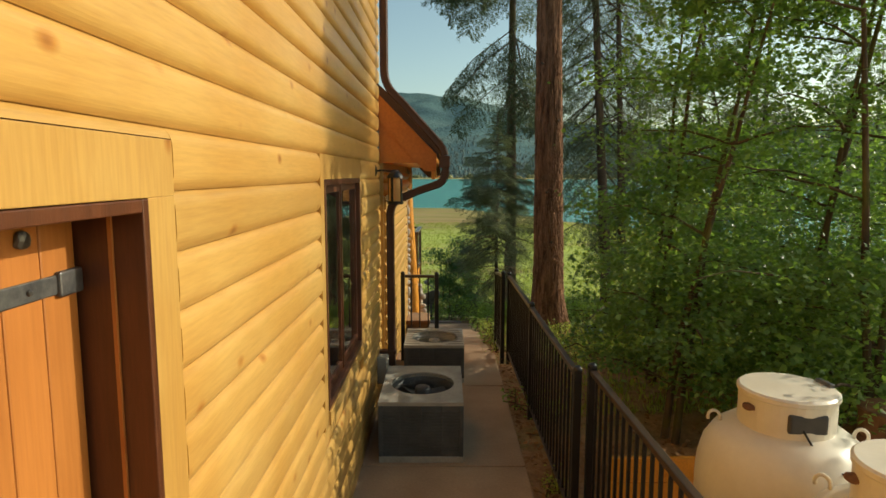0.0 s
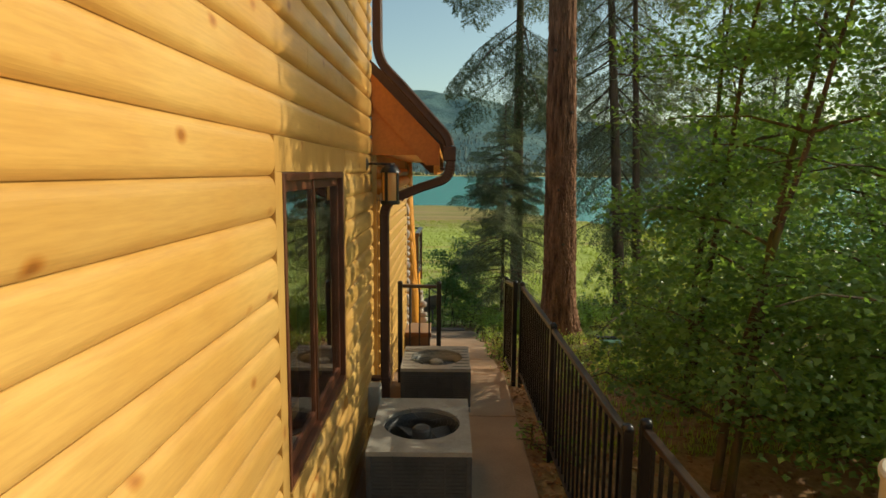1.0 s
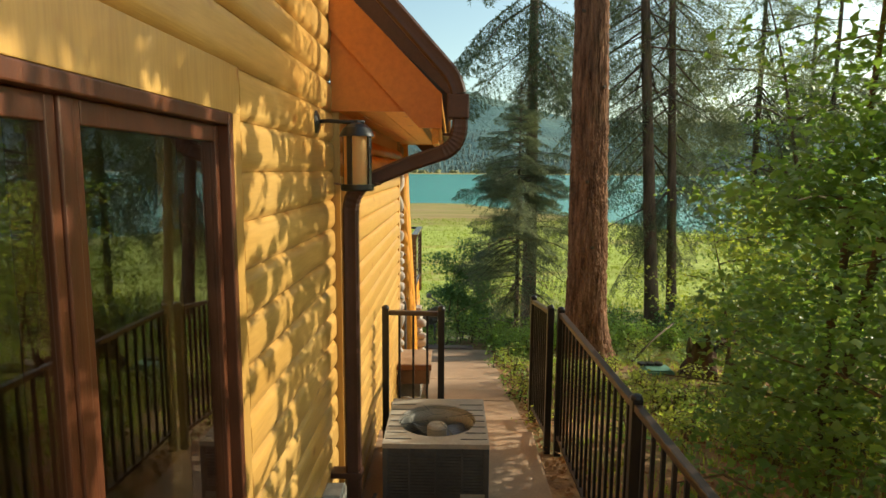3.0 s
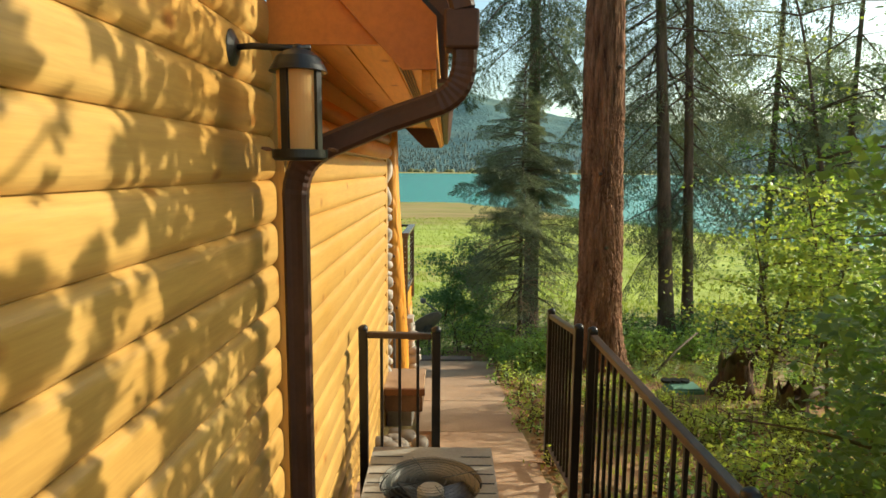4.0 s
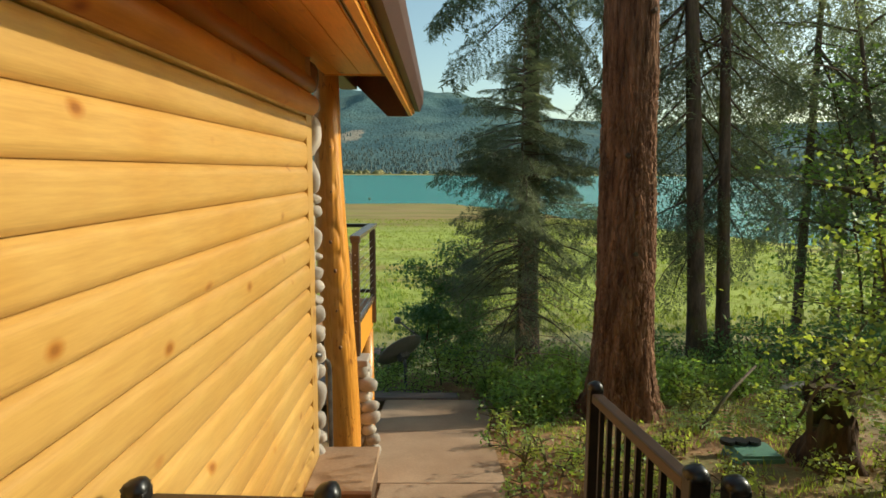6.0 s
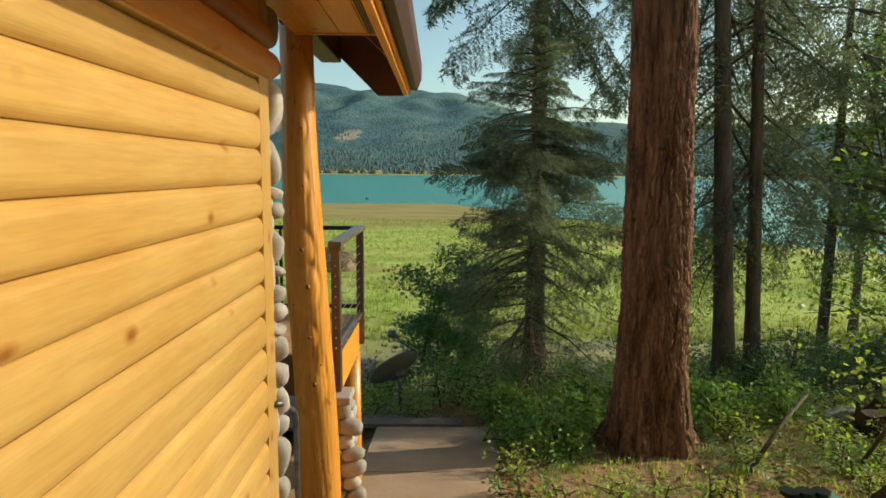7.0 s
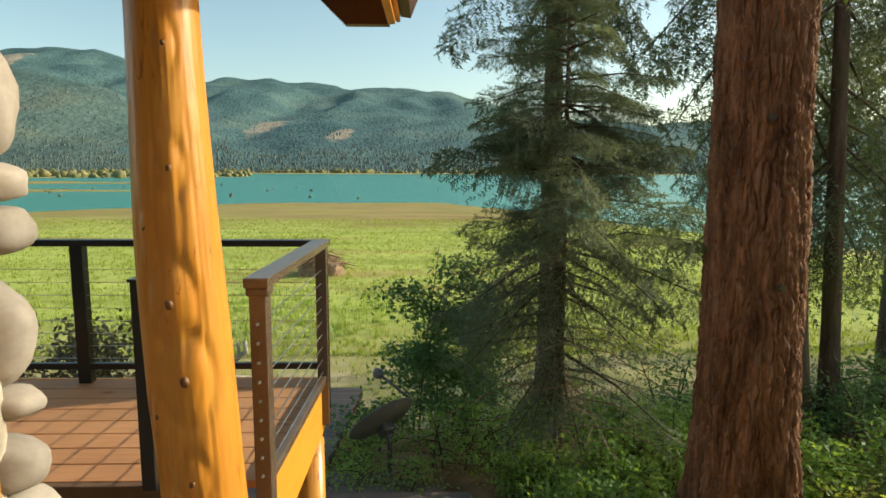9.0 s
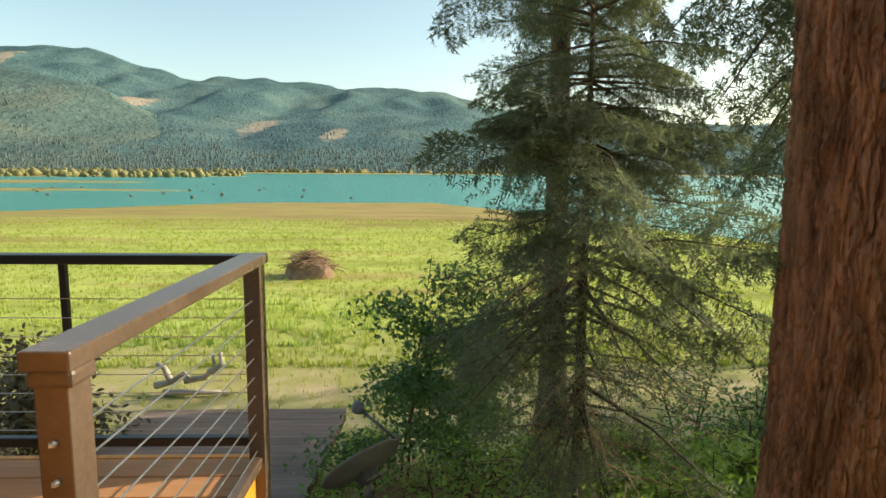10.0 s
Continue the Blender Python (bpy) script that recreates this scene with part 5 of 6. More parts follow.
TPL_RNG = np.random.default_rng(11)
BRANCHES = [branch_template(TPL_RNG, 17, 15, 0.66, 3, 7) for _ in range(4)]
BRANCHES_BOLD = [branch_template(TPL_RNG, 17, 15, 0.66, 4, 6) for _ in range(3)]
BRANCHES_MID = [branch_template(TPL_RNG, 15, 11, 0.62, 3, 6) for _ in range(3)]
BRANCHES_THIN = [branch_template(TPL_RNG, 11, 11, 0.62, 2, 6) for _ in range(3)]
BRANCHES_FAR = [branch_template(TPL_RNG, 10, 7, 1.1, 3, 4) for _ in range(2)]


def conifer(name, base, height, trunk_r, crown_lo, profile, count, seed, label, bark=BARK, templates=BRANCHES, droop=0.15, thin=1.0, sway=0.0, lean=0.0, flare=1.5, group="", stretch=1.0, mat=None, south=None, thin_below=0.0, open_east=0.0):
    """Trunk with whorls of branches. profile: crown radius at fractions of the crown's height."""
    rng = np.random.default_rng(seed)
    t = thing(name, base, label, "tree", group)
    bx, by, bz = base
    bm = bmesh.new()
    pts = [(bx + sway * math.sin(k * 0.7) + lean * (height + 0.15) * (k / 14) ** 1.3, by, bz - 0.15 + (height + 0.15) * (k / 14) ** 1.3) for k in range(15)]
    tube(bm, pts, [max(0.006, trunk_r * (1 - (k / 14) ** 1.3 * 0.95)) * (flare if k == 0 else 1 + (flare - 1) * 0.3 * (k == 1)) for k in range(15)], 12)
    u = np.sort(rng.random(count))
    z = bz + crown_lo + (height - crown_lo) * u
    rad = np.interp(u, [p[0] for p in profile], [p[1] for p in profile]) * rng.uniform(0.60, 1.05, count)
    az = np.arange(count) * 2.399 + rng.normal(0, 0.5, count)
    vs, fs, off = [], [], 0
    for i in range(count):
        v, f = BRANCHES_THIN[i % 3] if u[i] < thin_below else templates[i % len(templates)]
        s = rad[i]
        if south is not None and by + math.cos(az[i]) * s * 0.95 < south:
            continue
        if u[i] < 0.42 and -math.sin(az[i]) > 0.2 and rng.random() < open_east:
            continue
        tilt = -droop + 0.45 * (u[i] - 0.5) + rng.normal(0, 0.16)
        ca, sa, ct, st = math.cos(az[i]), math.sin(az[i]), math.cos(tilt), math.sin(tilt)
        rx = np.array([[1, 0, 0], [0, ct, -st], [0, st, ct]])
        rz = np.array([[ca, -sa, 0], [sa, ca, 0], [0, 0, 1]])
        roll = rng.normal(0, 0.45)
        cr, sr = math.cos(roll), math.sin(roll)
        m = rz @ rx @ np.array([[cr, 0, sr], [0, 1, 0], [-sr, 0, cr]])
        keep = np.array([s, s, s]) * np.array([stretch, 1, 1])
        vs.append((v * keep) @ m.T + (bx + lean * (z[i] - bz), by, z[i]))
        fs.append(f + off)
        off += len(v)
        tip = m @ np.array([0, 0.95 * s, -0.14 * s])
        mid = m @ np.array([0, 0.5 * s, -0.02 * s])
        p0 = np.array([bx + lean * (z[i] - bz), by, z[i]])
        tube(bm, [tuple(p0), tuple(p0 + mid), tuple(p0 + tip)], [0.010 * thin + 0.006 * s, 0.004 + 0.004 * s, 0.002], 4, caps=False)
    part("trunk", bm, bark, t, smooth=True)
    from_arrays("crown", np.concatenate(vs), np.concatenate(fs), mat or NEEDLE, t)
    return t


def big_trunk():
    """Old fir trunk with deep plated bark and a mossy root flare."""
    t = thing("fir_tree", (2.14, 13.85, -0.9), "massive old fir trunk with deeply furrowed red-brown bark", "tree")
    rows, seg = 380, 320
    rng = np.random.default_rng(77)
    low = int(rows * 0.78)
    z = np.concatenate([np.linspace(-1.1, 2.8, low, endpoint=False), np.linspace(2.8, 8.4, rows + 1 - low)])[:, None] + np.zeros((1, seg))
    ang = (np.arange(seg) * 2 * np.pi / seg)[None, :] + np.zeros((rows + 1, 1))
    h = np.maximum(0.0, z + 0.9)

    def waves(fa, fz, count, seed):
        """Smooth random field round the trunk, even across the seam."""
        g, out = np.random.default_rng(seed), np.zeros_like(z)
        for _ in range(count):
            out += np.sin(np.round(g.normal(0, fa)) * ang + g.normal(0, fz) * z + g.uniform(0, 6.28))
        return out / math.sqrt(count)

    def plates(cells, tall, seed, warp):
        """Gap between the nearest and the second nearest plate centre, on a jittered grid."""
        g = np.random.default_rng(seed)
        a, b = ang / (2 * np.pi) * cells + warp * waves(14, 9, 12, seed + 1), (z + 2.0) / tall + warp * waves(11, 14, 12, seed + 2)
        jit = g.random((cells, 400, 2))
        ia, ib = np.floor(a).astype(int), np.floor(b).astype(int)
        f1, f2 = np.full_like(a, 9.0), np.full_like(a, 9.0)
        for da in (-1, 0, 1):
            for db in (-1, 0, 1):
                j = jit[(ia + da) % cells, (ib + db) % 400]
                d = np.hypot(ia + da + j[..., 0] - a, ib + db + j[..., 1] - b)
                f2 = np.minimum(f2, np.maximum(f1, d))
                f1 = np.minimum(f1, d)
        return np.clip((f2 - f1) * 2.6, 0, 1)

    ridge = plates(30, 0.62, 5, 0.34)
    flake = plates(60, 0.34, 7, 0.42)
    small = plates(170, 0.07, 9, 0.4)
    r = 0.312 - 0.012 * h + 0.11 * np.exp(-h / 0.42) + 0.10 * np.exp(-h / 0.3) * np.sin(ang * 5 + 0.6)
    r += 0.030 * (np.sqrt(ridge) - 0.8) + 0.026 * (np.sqrt(flake) - 0.8) + 0.010 * (small - 0.6) + 0.006 * waves(9, 6, 14, 3) + rng.normal(0, 0.0012, z.shape)
    verts = np.stack([2.14 - 0.018 * h + r * np.cos(ang), 13.85 + r * np.sin(ang), z], -1)
    f = [(j * seg + k, j * seg + (k + 1) % seg, (j + 1) * seg + (k + 1) % seg, (j + 1) * seg + k) for j in range(rows) for k in range(seg)]
    from_arrays("trunk", verts.reshape(-1, 3), f, BARK_BIG, t)
    for z, a in ((1.9, -1.9), (3.3, -1.2), (4.4, -2.4), (0.9, -1.5)):
        rr = 0.27
        part("branch_stub", tube(bmesh.new(), [(2.10 + rr * math.cos(a), 13.85 + rr * math.sin(a), z), (2.10 + (rr + 0.05) * math.cos(a), 13.85 + (rr + 0.05) * math.sin(a), z + 0.01)], [0.03, 0.022], 8), BARK, t, "grey broken branch stub")
    return t


big_trunk()
young = conifer("young_fir", (1.15, 15.1, -1.15), 4.75, 0.050, 0.92, [(0, 0.85), (0.12, 1.25), (0.24, 1.42), (0.44, 1.20), (0.60, 0.96), (0.76, 0.62), (0.92, 0.28), (1, 0.05)], 188, 29, "young fir with dark drooping needle branches", droop=0.02, flare=1.2, thin_below=0.30, open_east=0.5)


def dead_limbs(parent, x, y, z0, z1, count, length, seed):
    """Bare lower limbs with a few dry twigs."""
    rng = random.Random(seed)
    for k in range(count):
        z, a, l = rng.uniform(z0, z1), rng.uniform(0, 6.28), length * rng.uniform(0.5, 1.1)
        bm = bmesh.new()
        tip = Vector((math.cos(a) * l, math.sin(a) * l, -0.12 * l))
        tube(bm, [(x, y, z), (x + tip.x * 0.5, y + tip.y * 0.5, z + 0.04), (x + tip.x, y + tip.y, z + tip.z)], [0.010, 0.006, 0.002], 4, caps=False)
        for j in range(7):
            u = rng.uniform(0.3, 1.0)
            p = Vector((x, y, z)) + tip * u
            tube(bm, [tuple(p), tuple(p + Vector((rng.gauss(0, 0.13), rng.gauss(0, 0.13), -rng.uniform(0.02, 0.16))))], [0.0035, 0.0015], 3, caps=False)
        part("dead_limb", bm, TWIG, parent, "bare brown lower limb")


dead_limbs(young, 1.15, 15.1, -0.75, 0.9, 26, 1.0, 4)
conifer("tall_fir", (1.98, 19.7, -2.2), 17.0, 0.20, 6.3, [(0, 2.4), (0.15, 3.1), (0.4, 3.0), (0.7, 2.2), (1, 0.3)], 62, 22, "tall dark fir with high drooping branches", droop=0.42, lean=-0.006, mat=NEEDLE_DARK, templates=BRANCHES_BOLD)
conifer("tall_fir", (4.05, 16.35, -1.15), 15.0, 0.14, 1.7, [(0, 1.3), (0.1, 2.3), (0.3, 2.5), (0.7, 1.6), (1, 0.2)], 195, 23, "slender fir with mossy bark", droop=0.45, lean=-0.07, templates=BRANCHES_MID, south=15.8)
conifer("tall_fir", (4.45, 16.4, -1.15), 14.0, 0.105, 1.9, [(0, 0.9), (0.1, 1.6), (0.3, 2.0), (0.7, 1.5), (1, 0.2)], 135, 24, "slender fir with mossy bark", droop=0.45, lean=-0.05, templates=BRANCHES_MID, south=15.8)
for k, (x, y, h) in enumerate(((7.4, 19.5, 14), (9.8, 20.5, 15), (11.5, 24.5, 16), (14.5, 23.0, 15), (13.0, 19.0, 15), (16.5, 21.5, 16), (19.0, 24.5, 16), (20.5, 20.0, 16))):
    conifer("tall_fir", (x, y, ground_z(x, y) - 0.1), h, 0.11, 3.0, [(0, 1.6), (0.3, 2.4), (0.7, 1.6), (1, 0.2)], 54, 40 + k, "dark fir in the wood behind the fence", templates=BRANCHES_FAR, droop=0.45)

# maples beyond the fence: base, height, spread, seed, leaves, lean
MAPLES = [
    ((2.25, 7.85, -0.03), 5.2, 1.35, 31, 26000, (0.3, -1.15)), ((1.95, 6.35, -0.03), 5.0, 1.25, 32, 23000, (0.5, 0.1)),
    ((3.3, 7.0, 0.0), 6.0, 1.6, 34, 25000, (0.3, -0.4)), ((3.1, 5.7, 0.0), 5.8, 1.5, 35, 22000, (0.4, 0.2)), ((4.9, 6.6, -0.05), 6.8, 2.0, 37, 15000, (0.2, -0.2)), ((6.3, 6.1, -0.05), 4.8, 1.7, 41, 5000, (0.2, 0.0)), ((7.6, 7.0, -0.05), 5.0, 1.7, 42, 5000, (0.2, 0.2)),
    ((4.0, 8.3, 0.0), 2.9, 1.4, 44, 9000, (0.0, 0.2)), ((5.2, 9.0, -0.05), 3.2, 1.6, 45, 9000, (0.1, 0.2)), ((6.4, 8.3, -0.05), 3.6, 1.7, 46, 8000, (0.0, 0.0)),
]
SUN_RISE, SUN_SIDE = sun_way.z / sun_way.x, sun_way.y / sun_way.x


def beyond_fence(x, y, z):
    """Crowns cut back from the path, open towards the clearing, and with gaps through which the low sun reaches the house."""
    edge = 0.08 * np.sin(y * 5) + 0.06 * np.sin(z * 9)
    wy, wz = y - SUN_SIDE * (x + 0.6), z - SUN_RISE * (x + 0.6)
    gaps = np.array([0.40 * noise.noise(Vector((a * 2.2, b * 2.2, 7.0))) + 0.8 * noise.noise(Vector((a * 9.5, b * 6.5, 2.0))) + 0.5 * noise.noise(Vector((a * 19.0, b * 13.0, 4.0))) for a, b in zip(wy, wz)])
    thin = np.random.default_rng(len(x)).random(len(x)) < 0.75
    shade = (wz < 0.22 + edge) | ((wy > 4.75 + edge) & (wy < 7.28 + edge) & (gaps > 0.12 - 0.62 * ((wz > 2.3) & (wy < 6.8)) - 0.42 * (wy > 6.6))) | ((wz > 5.75) & thin)
    spray = (x > 0.9) & (y > 6.3) & (y < 7.05) & (z > 2.05) & (z < 3.1)
    clear = ~((x < 2.5) & (y < 5.15) & (z < 1.5)) & (z > 0.50 + edge * 2.5)
    return clear & ((x > 1.25 + edge) | spray) & (x > 0.78 * (y - 5.9) + edge) & shade


for b, h, s, seed, n, ln in MAPLES:
    broadleaf("vine_maple", b, h, s, seed, n, 0.050, LEAF_MAPLE, "vine maple with layered bright green leaves", group="vine maples", stems=2, count=14, start=0.14, r0=0.035, lean=ln, keep=beyond_fence)
for b, h, sp, seed, n, mat in (((3.25, 11.40, -0.50), 2.55, 0.95, 38, 3200, LEAF_YELLOW), ((3.95, 11.45, -0.55), 2.75, 1.05, 138, 3600, LEAF_SAPLING), ((4.80, 10.90, -0.50), 2.9, 1.10, 139, 3400, LEAF_SAPLING)):
    broadleaf("vine_maple", b, h, sp, seed, n, 0.046, mat, "slender sunlit maple sapling with yellow-green leaves", group="maple saplings", stems=2, count=11, start=0.34, r0=0.022, layer=0.06, tilt=0.6)
broadleaf("vine_maple", (8.3, 18.6, -1.7), 6.6, 2.1, 39, 6000, 0.085, LEAF_MAPLE, "tall vine maple with layered green leaves", group="vine maples", stems=3, count=12, start=0.15, r0=0.03)
broadleaf("vine_maple", (11.0, 17.6, -1.9), 8.4, 2.5, 43, 6000, 0.095, LEAF_MAPLE, "tall vine maple with layered green leaves", group="vine maples", stems=3, count=14, start=0.15, r0=0.05)
broadleaf("gnarled_alder", (8.2, 18.0, -1.6), 8.0, 3.0, 47, 900, 0.09, LEAF_YELLOW, "gnarled mossy tree with nearly bare limbs", stems=2, count=16, start=0.2, r0=0.075, lean=(-0.8, 0), bark=BARK, split=True)

# ---- shrubs, ferns, grass ----
def shrub_kind(seed, height, spread, leaves, leaf, mat, label, name="shrub", bark=None, layer=None):
    return broadleaf(name, (0, 0, 0), height, spread, seed, leaves, leaf, mat, label, "shrub", "undergrowth", 7, 0.15, (0, 0), 0.012, 3, OVAL_LEAF, 0.6, bark, layer or height * 0.08)


def scatter(kinds, spots, seed):
    """The kinds built once at the first spots, then copied to the rest."""
    rng = random.Random(seed)
    used = set()
    for i, (x, y, s) in enumerate(spots):
        k = i % len(kinds)
        m = pose(x, y, ground_z(x, y) - 0.02, 0, 0, rng.uniform(0, 360))
        if k not in used:
            used.add(k)
            kinds[k].matrix_basis = m
            kinds[k].scale = (s, s, s)
        else:
            c = copy_thing(kinds[k], m)
            c.scale = (s, s, s)


def grid_spots(seed, n, x0, x1, y0, y1, lo, hi, bad=None):
    rng = random.Random(seed)
    out = []
    while len(out) < n:
        x, y = rng.uniform(x0, x1), rng.uniform(y0, y1)
        if bad and bad(x, y):
            continue
        out.append((x, y, rng.uniform(lo, hi)))
    return out


bright = [shrub_kind(50 + k, 0.52, 0.30, 640, 0.050, LEAF_BUSH, "low leafy green shrub on the forest floor") for k in range(3)]
scatter(bright, grid_spots(7, 46, 0.95, 2.9, 13.3, 16.5, 0.6, 1.1, lambda x, y: (x - 2.14) ** 2 + (y - 13.7) ** 2 < 0.62 or (x > 1.4 and y < 14.0)) + grid_spots(27, 22, 0.80, 1.75, 13.5, 14.9, 0.6, 1.05, lambda x, y: (x - 2.14) ** 2 + (y - 13.8) ** 2 < 0.5) + grid_spots(28, 12, 2.75, 4.0, 14.3, 16.0, 0.8, 1.35), 1)
olive = [shrub_kind(60 + k, 0.36, 0.34, 420, 0.044, LEAF_YELLOW, "weedy yellow-green undergrowth beside the fence") for k in range(2)]
scatter(olive, grid_spots(8, 32, 1.15, 4.9, 8.4, 12.6, 0.5, 1.0, lambda x, y: (2.5 < x < 4.3 and y > 11.3) or (1.7 < x < 4.3 and y > 10.6) or ((x - 6.6) * 0.4) ** 2 + ((y - 12.9) * 0.8) ** 2 < 1.0), 2)
lower = [shrub_kind(65 + k, 0.8, 0.50, 640, 0.050, LEAF_HAZEL, "leafy shrub in the wood") for k in range(2)]
scatter(lower, grid_spots(9, 24, 3.0, 9.0, 15.6, 21.0, 0.8, 1.6) + grid_spots(29, 12, 2.6, 5.6, 15.3, 18.5, 0.5, 1.0) + grid_spots(30, 9, 4.6, 8.0, 16.0, 18.0, 0.9, 1.4), 3)
thicket = [shrub_kind(67 + k, 1.0, 0.6, 560, 0.074, LEAF_BUSH, "leafy undergrowth below the maples") for k in range(2)]
scatter(thicket, grid_spots(19, 16, 4.2, 7.4, 4.2, 8.6, 0.8, 1.3) + grid_spots(20, 9, 2.9, 4.2, 6.0, 8.4, 0.6, 0.9), 21)
hazel = [shrub_kind(70, 2.3, 0.66, 8000, 0.058, LEAF_HAZEL, "tall leafy shrub beside the boardwalk", layer=0.07)]
edge_weed = [shrub_kind(80 + k, 0.26, 0.17, 150, 0.042, LEAF_YELLOW if k else LEAF_BUSH, "small leafy weed at the edge of the path") for k in range(2)]
scatter(edge_weed, [(0.80, 7.0, 1.1), (0.74, 9.3, 0.9), (0.68, 10.4, 0.8), (0.80, 10.9, 1.1), (0.70, 11.4, 0.9), (0.78, 11.9, 1.2), (0.72, 12.5, 1.0), (0.82, 13.0, 1.2), (0.78, 13.7, 1.1), (0.74, 4.6, 0.5), (0.76, 3.3, 0.5), (0.80, 5.6, 0.7)] + grid_spots(23, 58, 1.25, 4.6, 8.4, 12.5, 0.6, 1.3, lambda x, y: (x - 2.72) ** 2 + (y - 12.1) ** 2 < 0.25 or (x - 3.2) ** 2 + (y - 11.95) ** 2 < 0.1) + grid_spots(24, 60, 2.6, 7.0, 12.4, 15.6, 0.6, 1.3, lambda x, y: (x - 2.72) ** 2 + (y - 12.1) ** 2 < 0.25), 17)
scatter(hazel, [(-0.1, 16.5, 1.0), (0.45, 17.3, 0.85)], 4)
creeper = [shrub_kind(75 + k, 0.5, 0.34, 560, 0.045, LEAF_BUSH, "low green plants beside the boardwalk") for k in range(2)]
scatter(creeper, [(-0.62, 15.0, 0.9), (-0.25, 14.85, 0.8), (0.15, 15.3, 1.1), (-0.75, 15.6, 1.0), (-0.5, 16.1, 1.1), (0.5, 15.6, 1.2), (0.75, 14.9, 1.1), (0.2, 16.1, 1.2), (-0.8, 16.9, 1.0), (-0.7, 17.9, 1.1)], 11)
dark = [shrub_kind(71, 1.7, 0.95, 3800, 0.095, LEAF_DARK, "dark reddish-green bush beyond the deck", "dark_bush")]
scatter(dark, [(-4.25, 17.5, 1.0), (-6.2, 17.8, 1.15), (-8.0, 18.4, 1.2)], 5)


def fern(seed):
    rng = np.random.default_rng(seed)
    t = thing("fern", (0, 0, 0), "arching green sword fern on the forest floor", "fern", "undergrowth")
    for j in range(9):
        v, f = [], []
        a = j * 0.7 + rng.uniform(0, 0.3)
        ln = rng.uniform(0.35, 0.5)
        along, side = np.array([math.cos(a), math.sin(a), 0.0]), np.array([-math.sin(a), math.cos(a), 0.0])
        rib = [along * ln * u + np.array([0, 0, ln * (1.1 * u - 0.95 * u * u)]) for u in (k / 28 for k in range(29))]
        v += rib
        v += [p + side * 0.003 for p in rib]
        f += [(k, k + 1, 29 + k) for k in range(28)] + [(k + 1, 30 + k, 29 + k) for k in range(28)]
        for k in range(2, 28, 2):
            for s in (-1, 1):
                v.append(rib[k] + side * s * 0.08 * math.sin(math.pi * (0.22 + 0.75 * k / 28)) * rng.uniform(0.85, 1.1) + along * 0.02 - np.array([0, 0, 0.018]))
                f.append((k - 1, k, len(v) - 1))
        from_arrays("frond", np.array(v), np.array(f), FERN, t)
    return t


scatter([fern(3), fern(4)], [(2.75, 12.7, 1.1), (3.1, 13.5, 1.0), (2.6, 13.1, 0.9), (3.4, 13.0, 1.1), (1.75, 12.6, 0.8), (3.9, 13.6, 1.0), (1.5, 14.5, 1.0), (2.9, 14.3, 1.0), (1.2, 13.2, 0.9), (4.6, 13.2, 1.0), (0.95, 14.7, 0.9), (2.75, 13.55, 0.9), (3.25, 14.2, 1.1), (3.6, 14.9, 1.2), (3.0, 15.2, 1.0), (4.3, 14.6, 1.1), (4.0, 15.5, 1.1), (4.9, 15.1, 1.2), (2.85, 14.75, 0.8), (3.5, 13.4, 0.8), (5.3, 14.2, 1.1)], 6)


def tufts(name, n, area, size, mat, label, seed, blades=5):
    """Loose blades over the ground."""
    rng = np.random.default_rng(seed)
    x, y = rng.uniform(area[0], area[1], n), area[2] + (area[3] - area[2]) * rng.random(n) ** 1.6
    keep = (np.abs(x) < 70) & (((x - 6.6) * 0.4) ** 2 + ((y - 12.9) * 0.8) ** 2 > 0.9) & ((x > 0.85) | (y > 20) | (x < -5))
    x, y = x[keep], y[keep]
    n = len(x)
    z = np.array([ground_z(a, b) for a, b in zip(x, y)])
    v = np.zeros((n, blades, 3, 3))
    for k in range(blades):
        a = rng.uniform(0, 6.3, n)
        h = size * rng.uniform(0.5, 1.2, n)
        w = size * 0.10
        dx, dy = np.cos(a), np.sin(a)
        px, py = x + rng.normal(0, size * 0.35, n), y + rng.normal(0, size * 0.35, n)
        v[:, k, 0] = np.stack([px - dy * w, py + dx * w, z - 0.02], -1)
        v[:, k, 1] = np.stack([px + dy * w, py - dx * w, z - 0.02], -1)
        v[:, k, 2] = np.stack([px + dx * h * 0.5, py + dy * h * 0.5, z + h], -1)
    return from_arrays(name, v.reshape(-1, 3), np.arange(n * blades * 3).reshape(-1, 3), mat, None, label, kind="stuff", category="grass")


tufts("marsh_grass", 22000, (-34, 20, 23.5, 62), 0.15, GRASS, "bright green marsh grass", 5)
tufts("tall_sedge", 260, (-8.0, -1.2, 25.0, 31.0), 0.22, LEAF_SAPLING, "taller blue-green sedge clumps on the marsh", 15)
tufts("strand_weeds", 500, (-5.5, 3.0, 19.5, 24.0), 0.12, GRASS, "thin weeds on the dry strand", 16)
tufts("forest_grass", 2200, (0.95, 5.0, 7.0, 15.0), 0.075, LEAF_YELLOW, "short green grass and weeds under the trees", 6)


